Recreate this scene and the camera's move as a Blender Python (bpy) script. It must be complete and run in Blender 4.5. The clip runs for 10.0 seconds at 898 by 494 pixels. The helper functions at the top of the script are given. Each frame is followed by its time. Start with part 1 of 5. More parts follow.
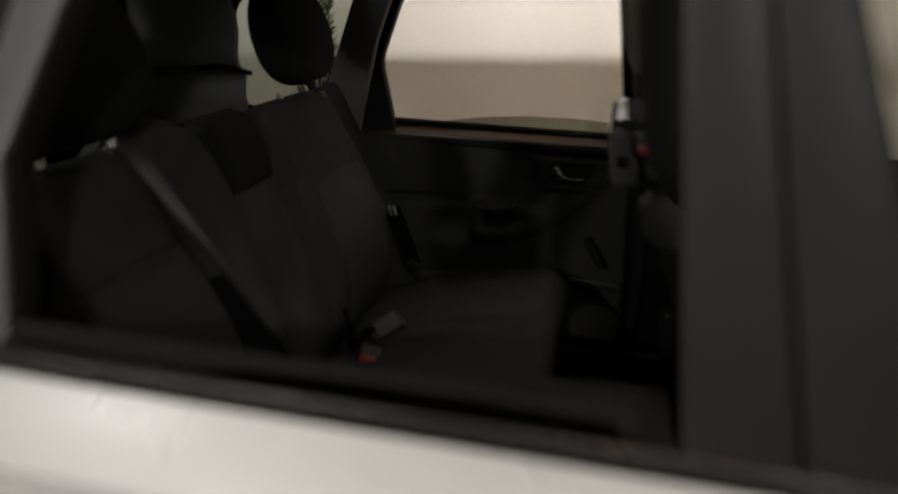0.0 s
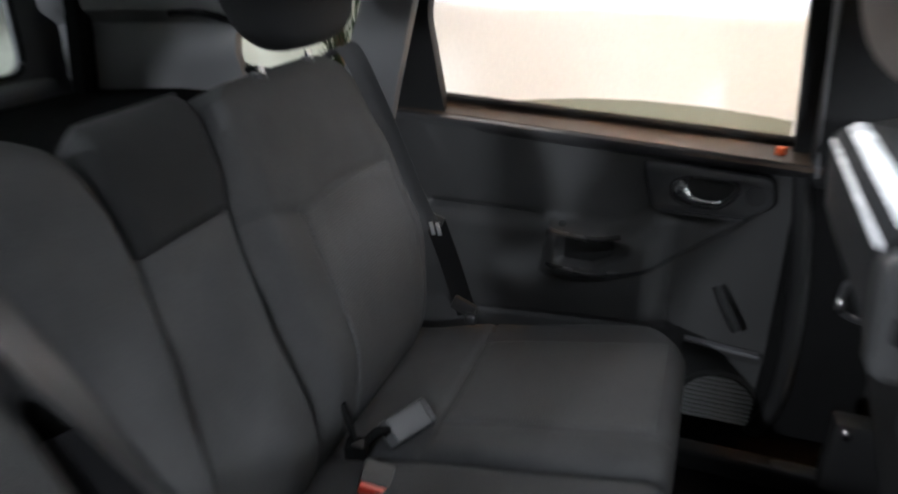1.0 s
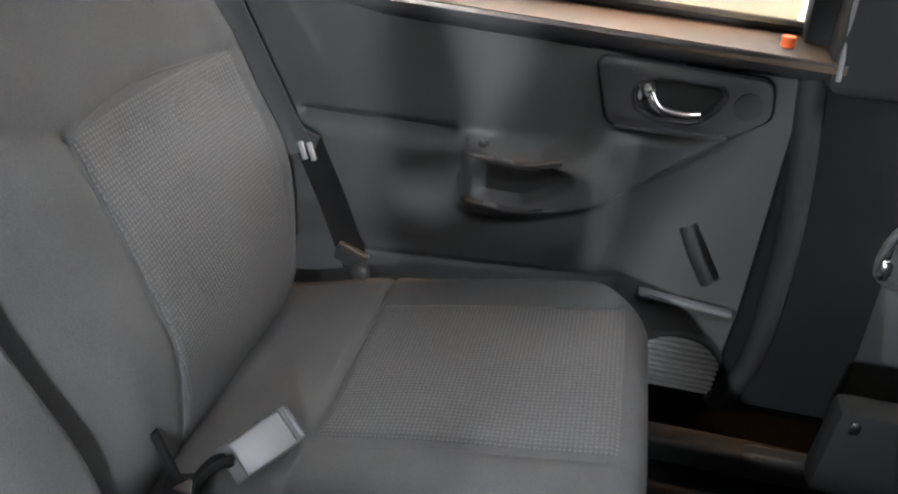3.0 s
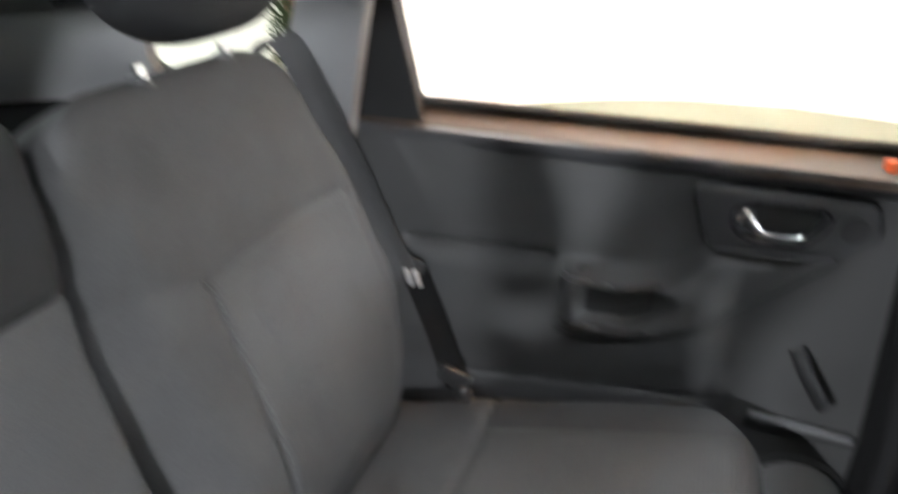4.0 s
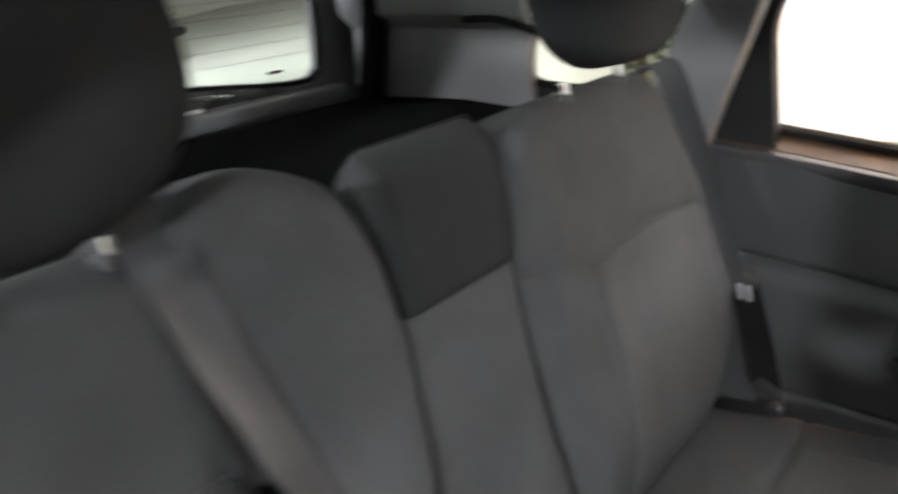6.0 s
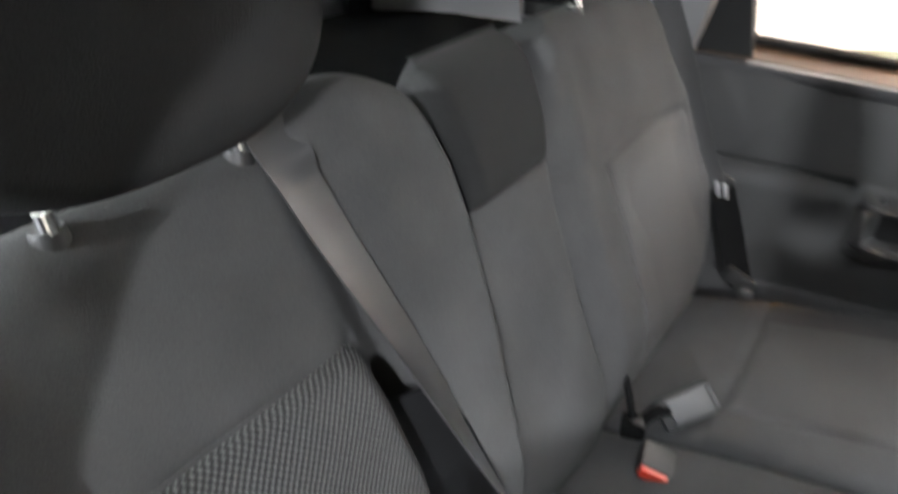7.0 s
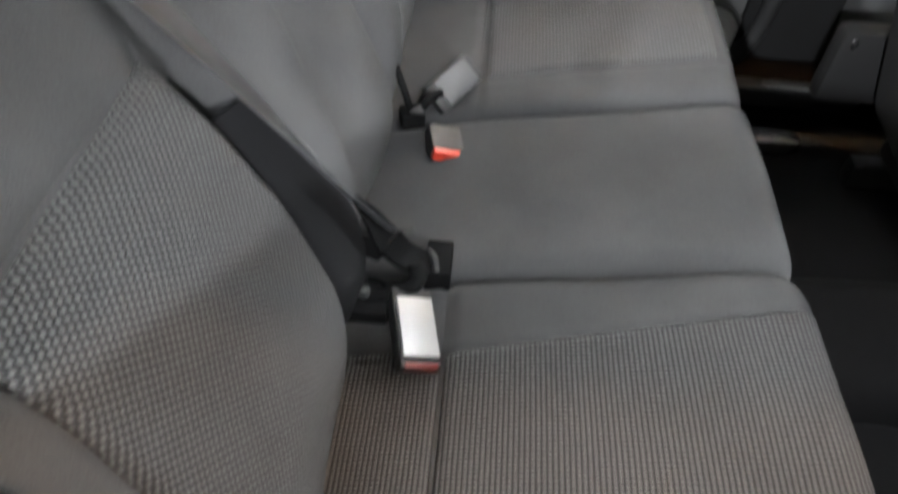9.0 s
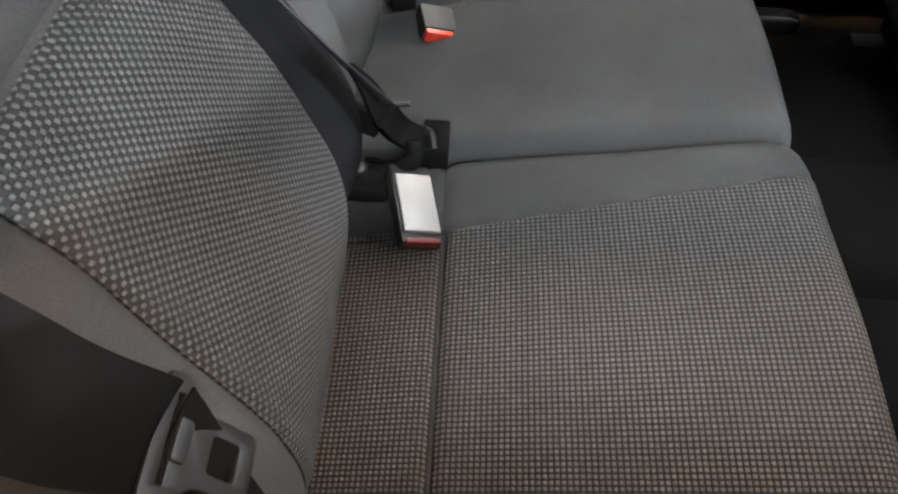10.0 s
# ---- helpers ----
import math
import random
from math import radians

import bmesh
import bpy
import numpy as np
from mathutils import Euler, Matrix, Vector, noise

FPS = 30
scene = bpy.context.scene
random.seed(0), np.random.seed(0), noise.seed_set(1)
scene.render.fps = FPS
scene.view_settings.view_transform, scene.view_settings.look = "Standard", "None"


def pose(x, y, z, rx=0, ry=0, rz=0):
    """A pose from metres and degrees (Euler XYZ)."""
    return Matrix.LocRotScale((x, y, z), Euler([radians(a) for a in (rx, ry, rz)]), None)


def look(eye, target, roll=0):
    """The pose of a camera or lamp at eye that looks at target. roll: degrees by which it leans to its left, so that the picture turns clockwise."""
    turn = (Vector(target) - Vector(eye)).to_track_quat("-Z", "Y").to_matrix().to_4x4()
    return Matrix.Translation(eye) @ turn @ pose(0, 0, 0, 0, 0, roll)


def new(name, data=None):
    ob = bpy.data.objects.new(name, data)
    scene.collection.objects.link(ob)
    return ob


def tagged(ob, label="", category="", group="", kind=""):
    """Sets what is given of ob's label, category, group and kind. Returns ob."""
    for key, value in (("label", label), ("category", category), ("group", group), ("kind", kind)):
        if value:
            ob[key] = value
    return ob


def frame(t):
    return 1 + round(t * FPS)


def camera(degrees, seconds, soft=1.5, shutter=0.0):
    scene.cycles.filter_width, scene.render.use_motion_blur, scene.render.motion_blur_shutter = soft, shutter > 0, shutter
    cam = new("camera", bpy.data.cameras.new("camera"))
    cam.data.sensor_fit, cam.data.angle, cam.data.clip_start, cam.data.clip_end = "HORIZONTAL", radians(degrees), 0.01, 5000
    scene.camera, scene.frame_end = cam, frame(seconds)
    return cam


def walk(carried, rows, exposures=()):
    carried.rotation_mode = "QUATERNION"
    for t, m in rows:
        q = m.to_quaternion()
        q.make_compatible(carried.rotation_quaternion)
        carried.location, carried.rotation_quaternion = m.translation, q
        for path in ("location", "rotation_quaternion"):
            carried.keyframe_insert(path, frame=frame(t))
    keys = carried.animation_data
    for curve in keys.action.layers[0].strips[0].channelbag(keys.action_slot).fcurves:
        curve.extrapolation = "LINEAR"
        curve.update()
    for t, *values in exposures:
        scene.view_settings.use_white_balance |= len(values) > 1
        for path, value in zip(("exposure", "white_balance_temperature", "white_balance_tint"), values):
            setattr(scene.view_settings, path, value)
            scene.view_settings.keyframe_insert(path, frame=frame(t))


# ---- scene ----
cam = camera(64.1, 10.0, soft=2.2, shutter=1.25)
PATH = [
    (0, (0.594, -1.189, 1.288), (0.164, 0.653, 0.637), -0.6),
    (0.5, (0.518, -0.837, 1.311), (0.001, 0.953, 0.584), -1.3),
    (1, (0.474, -0.568, 1.291), (-0.148, 1.138, 0.452), -0.2),
    (1.5, (0.41, -0.391, 1.251), (-0.103, 1.297, 0.309), 3.1),
    (2, (0.385, -0.277, 1.195), (0.036, 1.394, 0.152), 6.3),
    (2.2, (0.391, -0.242, 1.185), (0.04, 1.412, 0.117), 5.7),
    (3.3, (0.4, -0.222, 1.168), (0.029, 1.427, 0.099), 1.7),
    (3.5, (0.395, -0.223, 1.179), (-0.011, 1.448, 0.158), 1.0),
    (4, (0.386, -0.233, 1.221), (-0.244, 1.467, 0.376), -1.9),
    (4.5, (0.388, -0.246, 1.244), (-0.388, 1.436, 0.492), -3.0),
    (5, (0.367, -0.279, 1.25), (-0.522, 1.361, 0.529), -2.8),
    (5.5, (0.331, -0.338, 1.254), (-0.707, 1.2, 0.508), -1.5),
    (6, (0.314, -0.42, 1.278), (-0.882, 0.954, 0.455), -1.9),
    (6.2, (0.309, -0.453, 1.29), (-0.914, 0.887, 0.447), -1.9),
    (7.3, (0.248, -0.577, 1.291), (-0.634, 0.854, 0.207), 0.0),
    (7.5, (0.260, -0.572, 1.274), (-0.589, 0.853, 0.157), -0.2),
    (8.0, (0.239, -0.566, 1.247), (-0.310, 0.892, -0.007), -1.1),
    (8.5, (0.161, -0.573, 1.213), (0.001, 0.815, -0.219), 2.8),
    (9.0, (0.139, -0.596, 1.197), (0.097, 0.714, -0.314), 3.6),
    (9.5, (0.130, -0.616, 1.178), (0.104, 0.585, -0.420), 4.0),
    (9.8, (0.133, -0.626, 1.168), (0.128, 0.518, -0.472), 3.4),
    (10.0, (0.134, -0.628, 1.166), (0.133, 0.504, -0.483), 3.3),
]
EXPOSURES = [(0.0, -3.35), (0.3, -2.65), (0.5, -1.74), (1.0, -0.87), (1.5, -0.48), (2.0, 0.47), (3.5, 0.66), (4.0, 0.47), (4.5, 0.14), (5.0, -0.18), (5.5, -0.23), (6.0, 0.0), (7.5, 0.58), (8.5, 0.91), (9.0, 0.88), (10.0, 0.72)]
EXPOSURES = [(t, stops, float(np.interp(t, [0.0, 0.5, 1.0, 2.0, 3.5, 6.0, 10.0], [6650, 6050, 5680, 5780, 5840, 5960, 5960])), 10) for t, stops in EXPOSURES]
walk(cam, [(t, look(eye, target, roll)) for t, eye, target, roll in PATH], EXPOSURES)

# ---------------------------------------------------------------- light
world = bpy.data.worlds.new("night")
scene.world = world
world.use_nodes = True
world.node_tree.nodes["Background"].inputs[0].default_value = (0.8, 0.85, 1.0, 1)
world.node_tree.nodes["Background"].inputs[1].default_value = 0.02


def area_lamp(name, eye, target, size, watts, colour, spread=180):
    data = bpy.data.lights.new(name, "AREA")
    data.shape, data.size, data.energy, data.color = "DISK", size, watts, colour
    data.spread = radians(spread)
    ob = new(name, data)
    ob.matrix_world = look(eye, target)
    return ob


area_lamp("yard_lamp", (1.65, -3.0, 2.03), (0.2, 0.0, 0.8), 0.14, 138, (1.0, 0.972, 0.937))
# Softer fill beside the key lamp; no fitting is known there, it is added.
area_lamp("yard_fill", (0.9, -3.3, 3.4), (0.4, -0.2, 0.7), 0.45, 96, (1.0, 0.99, 0.98))
area_lamp("yard_second_lamp", (-0.9, -3.2, 2.18), (0.5, 0.2, 0.8), 0.14, 180, (1.0, 0.972, 0.937))
# Unseen low fill, added to brighten the car's painted side.
area_lamp("body_fill", (-1.2, -2.6, 0.95), (0.2, -0.6, 0.7), 0.35, 68, (0.98, 0.98, 1.0))
area_lamp("warm_yard_lamp", (0.86, -1.3, 3.3), (0.4, -0.4, 0.7), 0.16, 44, (1.0, 0.60, 0.32))
# Added fill without a known source, for the near cushion.
area_lamp("cushion_fill", (-0.4, -1.9, 3.4), (0.3, -0.3, 0.6), 0.9, 80, (1.0, 0.97, 0.92))
area_lamp("warm_wall_lamp", (1.6, 0.84, 3.45), (0.55, 0.70, 0.7), 0.08, 15, (1.0, 0.47, 0.17), 60)
# Invented lamp over the roof; tints the wall and misses the cabin.
area_lamp("warm_wall_fill", (0.0, -0.35, 3.4), (0.1, 1.06, 1.3), 0.25, 31, (1.0, 0.89, 0.77), 80)
# Added to warm an unseen patch of wall that the sill bars reflect.
area_lamp("warm_reflection_fill", (1.0, 0.45, 3.35), (0.95, 1.06, 2.2), 0.15, 26, (1.0, 0.55, 0.24), 70)
area_lamp("wall_lamp", (1.2, -0.75, 2.95), (0.3, 1.06, 1.25), 0.12, 66, (1.0, 0.97, 0.93), 60)
area_lamp("rear_ceiling_lamp", (-7.0, 3.0, 3.4), (-7.0, 3.0, 0.0), 2.6, 280, (1.0, 0.97, 0.90))
# Fill added behind the car, out of sight, to lift the load trim.
area_lamp("load_space_fill", (-3.2, -1.2, 2.0), (-0.5, 0.5, 1.0), 0.3, 50, (1.0, 0.98, 0.95))
# Unseen fill added ahead of the windscreen, for the seat fronts.
area_lamp("front_fill", (4.6, -0.4, 2.75), (0.5, 0.0, 0.9), 0.5, 126, (1.0, 0.98, 0.95))
area_lamp("roof_lamp", (0.60, 0.05, 1.425), (0.56, 0.05, 0.6), 0.07, 2.4, (1.0, 0.99, 0.97))


# ---------------------------------------------------------------- materials
def nodes_of(name):
    m = bpy.data.materials.new(name)
    m.use_nodes = True
    nt = m.node_tree
    return m, nt, nt.nodes["Principled BSDF"]


def material(name, colour, rough, metal=0.0, vary=0.15, grain=900.0, bump=0.15, blotch=9.0, spec=0.5, coat=0.0, rough_vary=0.1):
    """A surface with variation at two scales: blotches of wear and a fine grain with relief."""
    m, nt, b = nodes_of(name)
    n, l = nt.nodes.new, nt.links.new
    co = n("ShaderNodeTexCoord")
    big, fine = n("ShaderNodeTexNoise"), n("ShaderNodeTexNoise")
    big.inputs["Scale"].default_value, big.inputs["Detail"].default_value = blotch, 5
    fine.inputs["Scale"].default_value, fine.inputs["Detail"].default_value = grain, 2
    for t in (big, fine):
        l(co.outputs["Object"], t.inputs["Vector"])
    mix = n("ShaderNodeMath")
    mix.operation = "ADD"
    l(big.outputs["Fac"], mix.inputs[0])
    l(fine.outputs["Fac"], mix.inputs[1])
    ramp = n("ShaderNodeMapRange")
    ramp.inputs[1].default_value, ramp.inputs[2].default_value = 0.6, 1.4
    ramp.inputs[3].default_value, ramp.inputs[4].default_value = 1 - vary, 1 + vary
    l(mix.outputs[0], ramp.inputs[0])
    scale = n("ShaderNodeVectorMath")
    scale.operation = "SCALE"
    scale.inputs[0].default_value = colour
    l(ramp.outputs[0], scale.inputs["Scale"])
    l(scale.outputs[0], b.inputs["Base Color"])
    rr = n("ShaderNodeMapRange")
    rr.inputs[1].default_value, rr.inputs[2].default_value = 0.3, 0.7
    rr.inputs[3].default_value, rr.inputs[4].default_value = max(rough - rough_vary, 0.02), min(rough + rough_vary, 1)
    l(big.outputs["Fac"], rr.inputs[0])
    l(rr.outputs[0], b.inputs["Roughness"])
    b.inputs["Metallic"].default_value = metal
    b.inputs["Specular IOR Level"].default_value = spec
    b.inputs["Coat Weight"].default_value = coat
    if bump:
        bp = n("ShaderNodeBump")
        bp.inputs["Strength"].default_value, bp.inputs["Distance"].default_value = bump, 0.001
        l(fine.outputs["Fac"], bp.inputs["Height"])
        l(bp.outputs[0], b.inputs["Normal"])
    return m


def knit(name, dark, light, pitch_u, pitch_v, depth=1.0, staggered=False, low=0.22, high=0.80):
    """Upholstery with rows of small raised dots, laid out in metres on the cloth's own map; staggered rows leave out every other dot."""
    m, nt, b = nodes_of(name)
    n, l = nt.nodes.new, nt.links.new
    uv = n("ShaderNodeUVMap")
    uv.uv_map = "cloth"
    sep = n("ShaderNodeSeparateXYZ")
    l(uv.outputs[0], sep.inputs[0])
    waves = []
    for k, pitch in ((0, pitch_u), (1, pitch_v)):
        f = n("ShaderNodeMath")
        f.operation = "MULTIPLY"
        f.inputs[1].default_value = math.pi / pitch
        l(sep.outputs[k], f.inputs[0])
        s = n("ShaderNodeMath")
        s.operation = "SINE"
        l(f.outputs[0], s.inputs[0])
        a = n("ShaderNodeMath")
        a.operation = "ADD" if staggered else "ABSOLUTE"
        a.inputs[1].default_value = 0.0
        l(s.outputs[0], a.inputs[0])
        waves.append(a)
    dot = n("ShaderNodeMath")
    dot.operation = "MULTIPLY"
    l(waves[0].outputs[0], dot.inputs[0])
    l(waves[1].outputs[0], dot.inputs[1])
    step = n("ShaderNodeMapRange")
    step.interpolation_type = "SMOOTHSTEP"
    step.inputs[1].default_value, step.inputs[2].default_value = low, high
    l(dot.outputs[0], step.inputs[0])
    co = n("ShaderNodeTexCoord")
    fuzz, stain = n("ShaderNodeTexNoise"), n("ShaderNodeTexNoise")
    fuzz.inputs["Scale"].default_value, stain.inputs["Scale"].default_value = 260, 7
    l(co.outputs["Object"], fuzz.inputs["Vector"])
    l(co.outputs["Object"], stain.inputs["Vector"])
    mix = n("ShaderNodeMix")
    mix.data_type = "RGBA"
    mix.inputs[6].default_value, mix.inputs[7].default_value = (*dark, 1), (*light, 1)
    l(step.outputs[0], mix.inputs[0])
    add = n("ShaderNodeMath")
    l(fuzz.outputs["Fac"], add.inputs[0])
    l(stain.outputs["Fac"], add.inputs[1])
    wear = n("ShaderNodeMapRange")
    wear.inputs[1].default_value, wear.inputs[2].default_value, wear.inputs[3].default_value, wear.inputs[4].default_value = 0.6, 1.4, 0.78, 1.2
    l(add.outputs[0], wear.inputs[0])
    sc = n("ShaderNodeVectorMath")
    sc.operation = "SCALE"
    l(mix.outputs[2], sc.inputs[0])
    l(wear.outputs[0], sc.inputs["Scale"])
    l(sc.outputs[0], b.inputs["Base Color"])
    b.inputs["Roughness"].default_value = 0.8
    b.inputs["Specular IOR Level"].default_value = 0.3
    bp = n("ShaderNodeBump")
    bp.inputs["Strength"].default_value, bp.inputs["Distance"].default_value = depth, 0.002
    l(step.outputs[0], bp.inputs["Height"])
    l(bp.outputs[0], b.inputs["Normal"])
    return m


def glass(name, colour, rough=0.0):
    m, nt, b = nodes_of(name)
    b.inputs["Base Color"].default_value = (*colour, 1)
    b.inputs["Roughness"].default_value = rough
    b.inputs["Transmission Weight"].default_value = 1.0
    b.inputs["IOR"].default_value = 1.1
    return m


CLOTH = material("seat_cloth", (0.044, 0.044, 0.044), 0.92, vary=0.30, grain=700, bump=0.5, blotch=12, spec=0.12)
CLOTH_DARK = material("seat_cloth_dark", (0.018, 0.018, 0.018), 0.92, vary=0.25, grain=700, bump=0.8, blotch=10, spec=0.12)
KNIT = knit("seat_knit", (0.019, 0.019, 0.019), (0.088, 0.087, 0.086), 0.0050, 0.0050, low=0.18, high=0.72)
KNIT_BACK = knit("seat_knit_staggered", (0.020, 0.020, 0.020), (0.084, 0.084, 0.083), 0.0033, 0.0033, staggered=True, low=-0.15, high=0.5)
RIB = knit("seat_rib", (0.031, 0.031, 0.031), (0.052, 0.052, 0.052), 0.0050, 0.0050, 0.3)
THREAD = material("thread", (0.050, 0.050, 0.050), 0.8, grain=2000)
# Dark cord for the seams; the shade of the crease is its colour.
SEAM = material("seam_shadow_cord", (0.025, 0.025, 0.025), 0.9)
WEB = material("belt_webbing", (0.036, 0.036, 0.037), 0.38, vary=0.08, grain=900, bump=0.0, blotch=5, spec=0.26, rough_vary=0.02)
WEB_DARK = material("belt_webbing_dark", (0.022, 0.022, 0.022), 0.5, vary=0.12, grain=2200, bump=0.5, blotch=14)
PLASTIC = material("black_plastic", (0.011, 0.011, 0.011), 0.5, vary=0.2, grain=700, bump=0.2, blotch=12)
PANEL = material("door_panel_plastic", (0.035, 0.035, 0.0345), 0.55, vary=0.16, grain=800, bump=0.25, blotch=7, spec=0.3)
INSERT = material("door_insert_cloth", (0.017, 0.017, 0.017), 0.8, vary=0.15, grain=1500, bump=0.3, blotch=8)
BEZEL = material("bezel_plastic", (0.030, 0.030, 0.031), 0.4, vary=0.1, grain=900, bump=0.12, blotch=9)
SLAT = material("speaker_slat_plastic", (0.32, 0.32, 0.32), 0.4, vary=0.1, grain=900, bump=0.1, blotch=9)
RAIL = material("belt_rail_plastic", (0.02, 0.02, 0.021), 0.26, vary=0.15, grain=500, bump=0.08, blotch=9)
# The sill's shade is put into a near-black colour under the warm lamp.
SILL = material("sill_shade_black", (0.0014, 0.0014, 0.0014), 0.95, vary=0.3, grain=1200, bump=0.6, spec=0.0)
GREYTRIM = material("grey_pillar_trim", (0.13, 0.13, 0.13), 0.5, vary=0.08, grain=700, bump=0.15, blotch=5)
PILLARGREY = material("pillar_grey_plastic", (0.011, 0.011, 0.011), 0.6, vary=0.12, grain=700, bump=0.15, blotch=5, spec=0.12)
LOADTRIM = material("load_trim_plastic", (0.13, 0.13, 0.13), 0.42, vary=0.1, grain=700, bump=0.12, blotch=5)
GREYDARK = material("dark_grey_trim", (0.085, 0.085, 0.087), 0.5, vary=0.1, grain=700, bump=0.15, blotch=5)
SILVERPLASTIC = material("silver_plastic", (0.34, 0.34, 0.335), 0.36, metal=0.4, vary=0.06, grain=900, bump=0.05, blotch=20)
# Dark copy of the silver face; the far buckle's shade is painted in.
FACE_SHADED = material("buckle_face_shaded", (0.050, 0.050, 0.050), 0.42, vary=0.1, grain=900, bump=0.05, blotch=20)
STRIP = material("pale_strip", (0.80, 0.80, 0.79), 0.25, vary=0.08, grain=900, bump=0.05, blotch=20)
STEEL = material("tongue_steel", (0.032, 0.032, 0.032), 0.5, metal=0.6, vary=0.1, grain=600, bump=0.06, blotch=30)
SATIN = material("satin_chrome", (0.88, 0.88, 0.89), 0.34, metal=0.85, vary=0.03, grain=300, bump=0.0, rough_vary=0.04)
CHROME = material("chrome", (0.88, 0.88, 0.89), 0.17, metal=1.0, vary=0.03, grain=300, bump=0.0, rough_vary=0.03)
RED = material("red_button", (0.42, 0.035, 0.018), 0.35, vary=0.08, grain=600, bump=0.05)
# Darker copy of RED; the near button's shaded angle is in its colour.
RED_DARK = material("dark_red_button", (0.11, 0.010, 0.008), 0.4, vary=0.08, grain=600, bump=0.05)
ORANGE = material("orange_lock_mark", (0.8, 0.13, 0.03), 0.4, vary=0.05)
PAINT = material("silver_paint", (0.78, 0.78, 0.77), 0.30, metal=0.1, vary=0.05, grain=1500, bump=0.03, blotch=3, coat=0.6, rough_vary=0.05)
BLACK = material("dull_black_plastic", (0.008, 0.008, 0.008), 0.8, vary=0.2, grain=700, bump=0.1, spec=0.0)
# Brown: the orange light on this dark ledge is put into its colour.
LEDGE = material("window_ledge_warm_tint", (0.040, 0.027, 0.017), 0.55, vary=0.15, grain=500, bump=0.1, blotch=9, spec=0.35)
RUBBER = material("rubber", (0.009, 0.009, 0.009), 0.7, vary=0.2, grain=500, bump=0.15, spec=0.2)
PILLARBLACK = material("pillar_film", (0.013, 0.0125, 0.012), 0.5, vary=0.15, grain=600, bump=0.1, blotch=5, spec=0.4)
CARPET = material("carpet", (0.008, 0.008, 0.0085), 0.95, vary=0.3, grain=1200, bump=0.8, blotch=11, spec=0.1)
HEADLINER = material("headliner", (0.5, 0.5, 0.49), 0.9, vary=0.06, grain=1500, bump=0.2, blotch=4, spec=0.1)
BEIGE = material("beige_cloth", (0.12, 0.10, 0.085), 0.85, vary=0.1, grain=1300, bump=0.3, blotch=6, spec=0.2)
DOORGLASS = glass("door_green_glass", (0.40, 0.42, 0.34))
TINT = glass("green_glass", (0.70, 0.77, 0.73))
CLEAR = glass("clear_glass", (0.95, 0.96, 0.94))
PLASTER = material("plaster", (0.80, 0.78, 0.73), 0.9, vary=0.05, grain=160, bump=0.3, blotch=2.2, spec=0.2)
CONCRETE = material("concrete", (0.55, 0.54, 0.50), 0.85, vary=0.18, grain=220, bump=0.4, blotch=1.5)
REDPAINT = material("red_paint", (0.20, 0.014, 0.018), 0.25, vary=0.06, grain=900, bump=0.02, blotch=3, coat=0.7)
LEAF = material("conifer_leaf", (0.028, 0.048, 0.014), 0.6, vary=0.45, grain=60, bump=0.2, blotch=14)
BARK = material("bark", (0.12, 0.08, 0.05), 0.9, vary=0.3, grain=90, bump=0.8)


# ---------------------------------------------------------------- mesh helpers
def empty(name, place, label, category, group="", kind=""):
    ob = new(name)
    ob.empty_display_size = 0.05
    ob.location = place
    return tagged(ob, label, category, group, kind)


def part(name, bm, mat, parent=None, label="", smooth=True):
    me = bpy.data.meshes.new(name)
    bmesh.ops.recalc_face_normals(bm, faces=bm.faces)
    if bm.calc_volume(signed=True) < 0:
        bmesh.ops.reverse_faces(bm, faces=bm.faces)
    bm.to_mesh(me)
    bm.free()
    me.materials.append(mat)
    if smooth:
        me.shade_smooth()
        me.set_sharp_from_angle(angle=radians(38))
    ob = new(name, me)
    if parent:
        ob.parent = parent
        p, m = parent, Matrix()
        while p:
            m, p = p.matrix_basis @ m, p.parent
        ob.matrix_parent_inverse = m.inverted()
    return tagged(ob, label)


def box(bm, centre, size, bevel=0.004, m=None, segments=2):
    made = bmesh.ops.create_cube(bm, size=1)["verts"]
    bmesh.ops.scale(bm, vec=size, verts=made)
    if bevel:
        edges = list({e for v in made for e in v.link_edges})
        made = list({v for f in bmesh.ops.bevel(bm, geom=edges, offset=bevel, segments=segments, affect="EDGES", profile=0.6)["faces"] for v in f.verts} | {v for v in made if v.is_valid})
    t = Matrix.Translation(centre) @ (m or Matrix())
    bmesh.ops.transform(bm, matrix=t, verts=made)
    return bm


def one_box(centre, size, bevel=0.004, m=None):
    return box(bmesh.new(), centre, size, bevel, m)


def smooth_line(points, steps=8):
    """A Catmull-Rom line through the points."""
    p = [Vector(q) for q in points]
    p = [2 * p[0] - p[1], *p, 2 * p[-1] - p[-2]]
    out = []
    for a, b, c, d in zip(p, p[1:], p[2:], p[3:]):
        for k in range(steps):
            t = k / steps
            out.append(0.5 * (2 * b + (c - a) * t + (2 * a - 5 * b + 4 * c - d) * t * t + (3 * b - a - 3 * c + d) * t**3))
    return out + [p[-2].copy()]


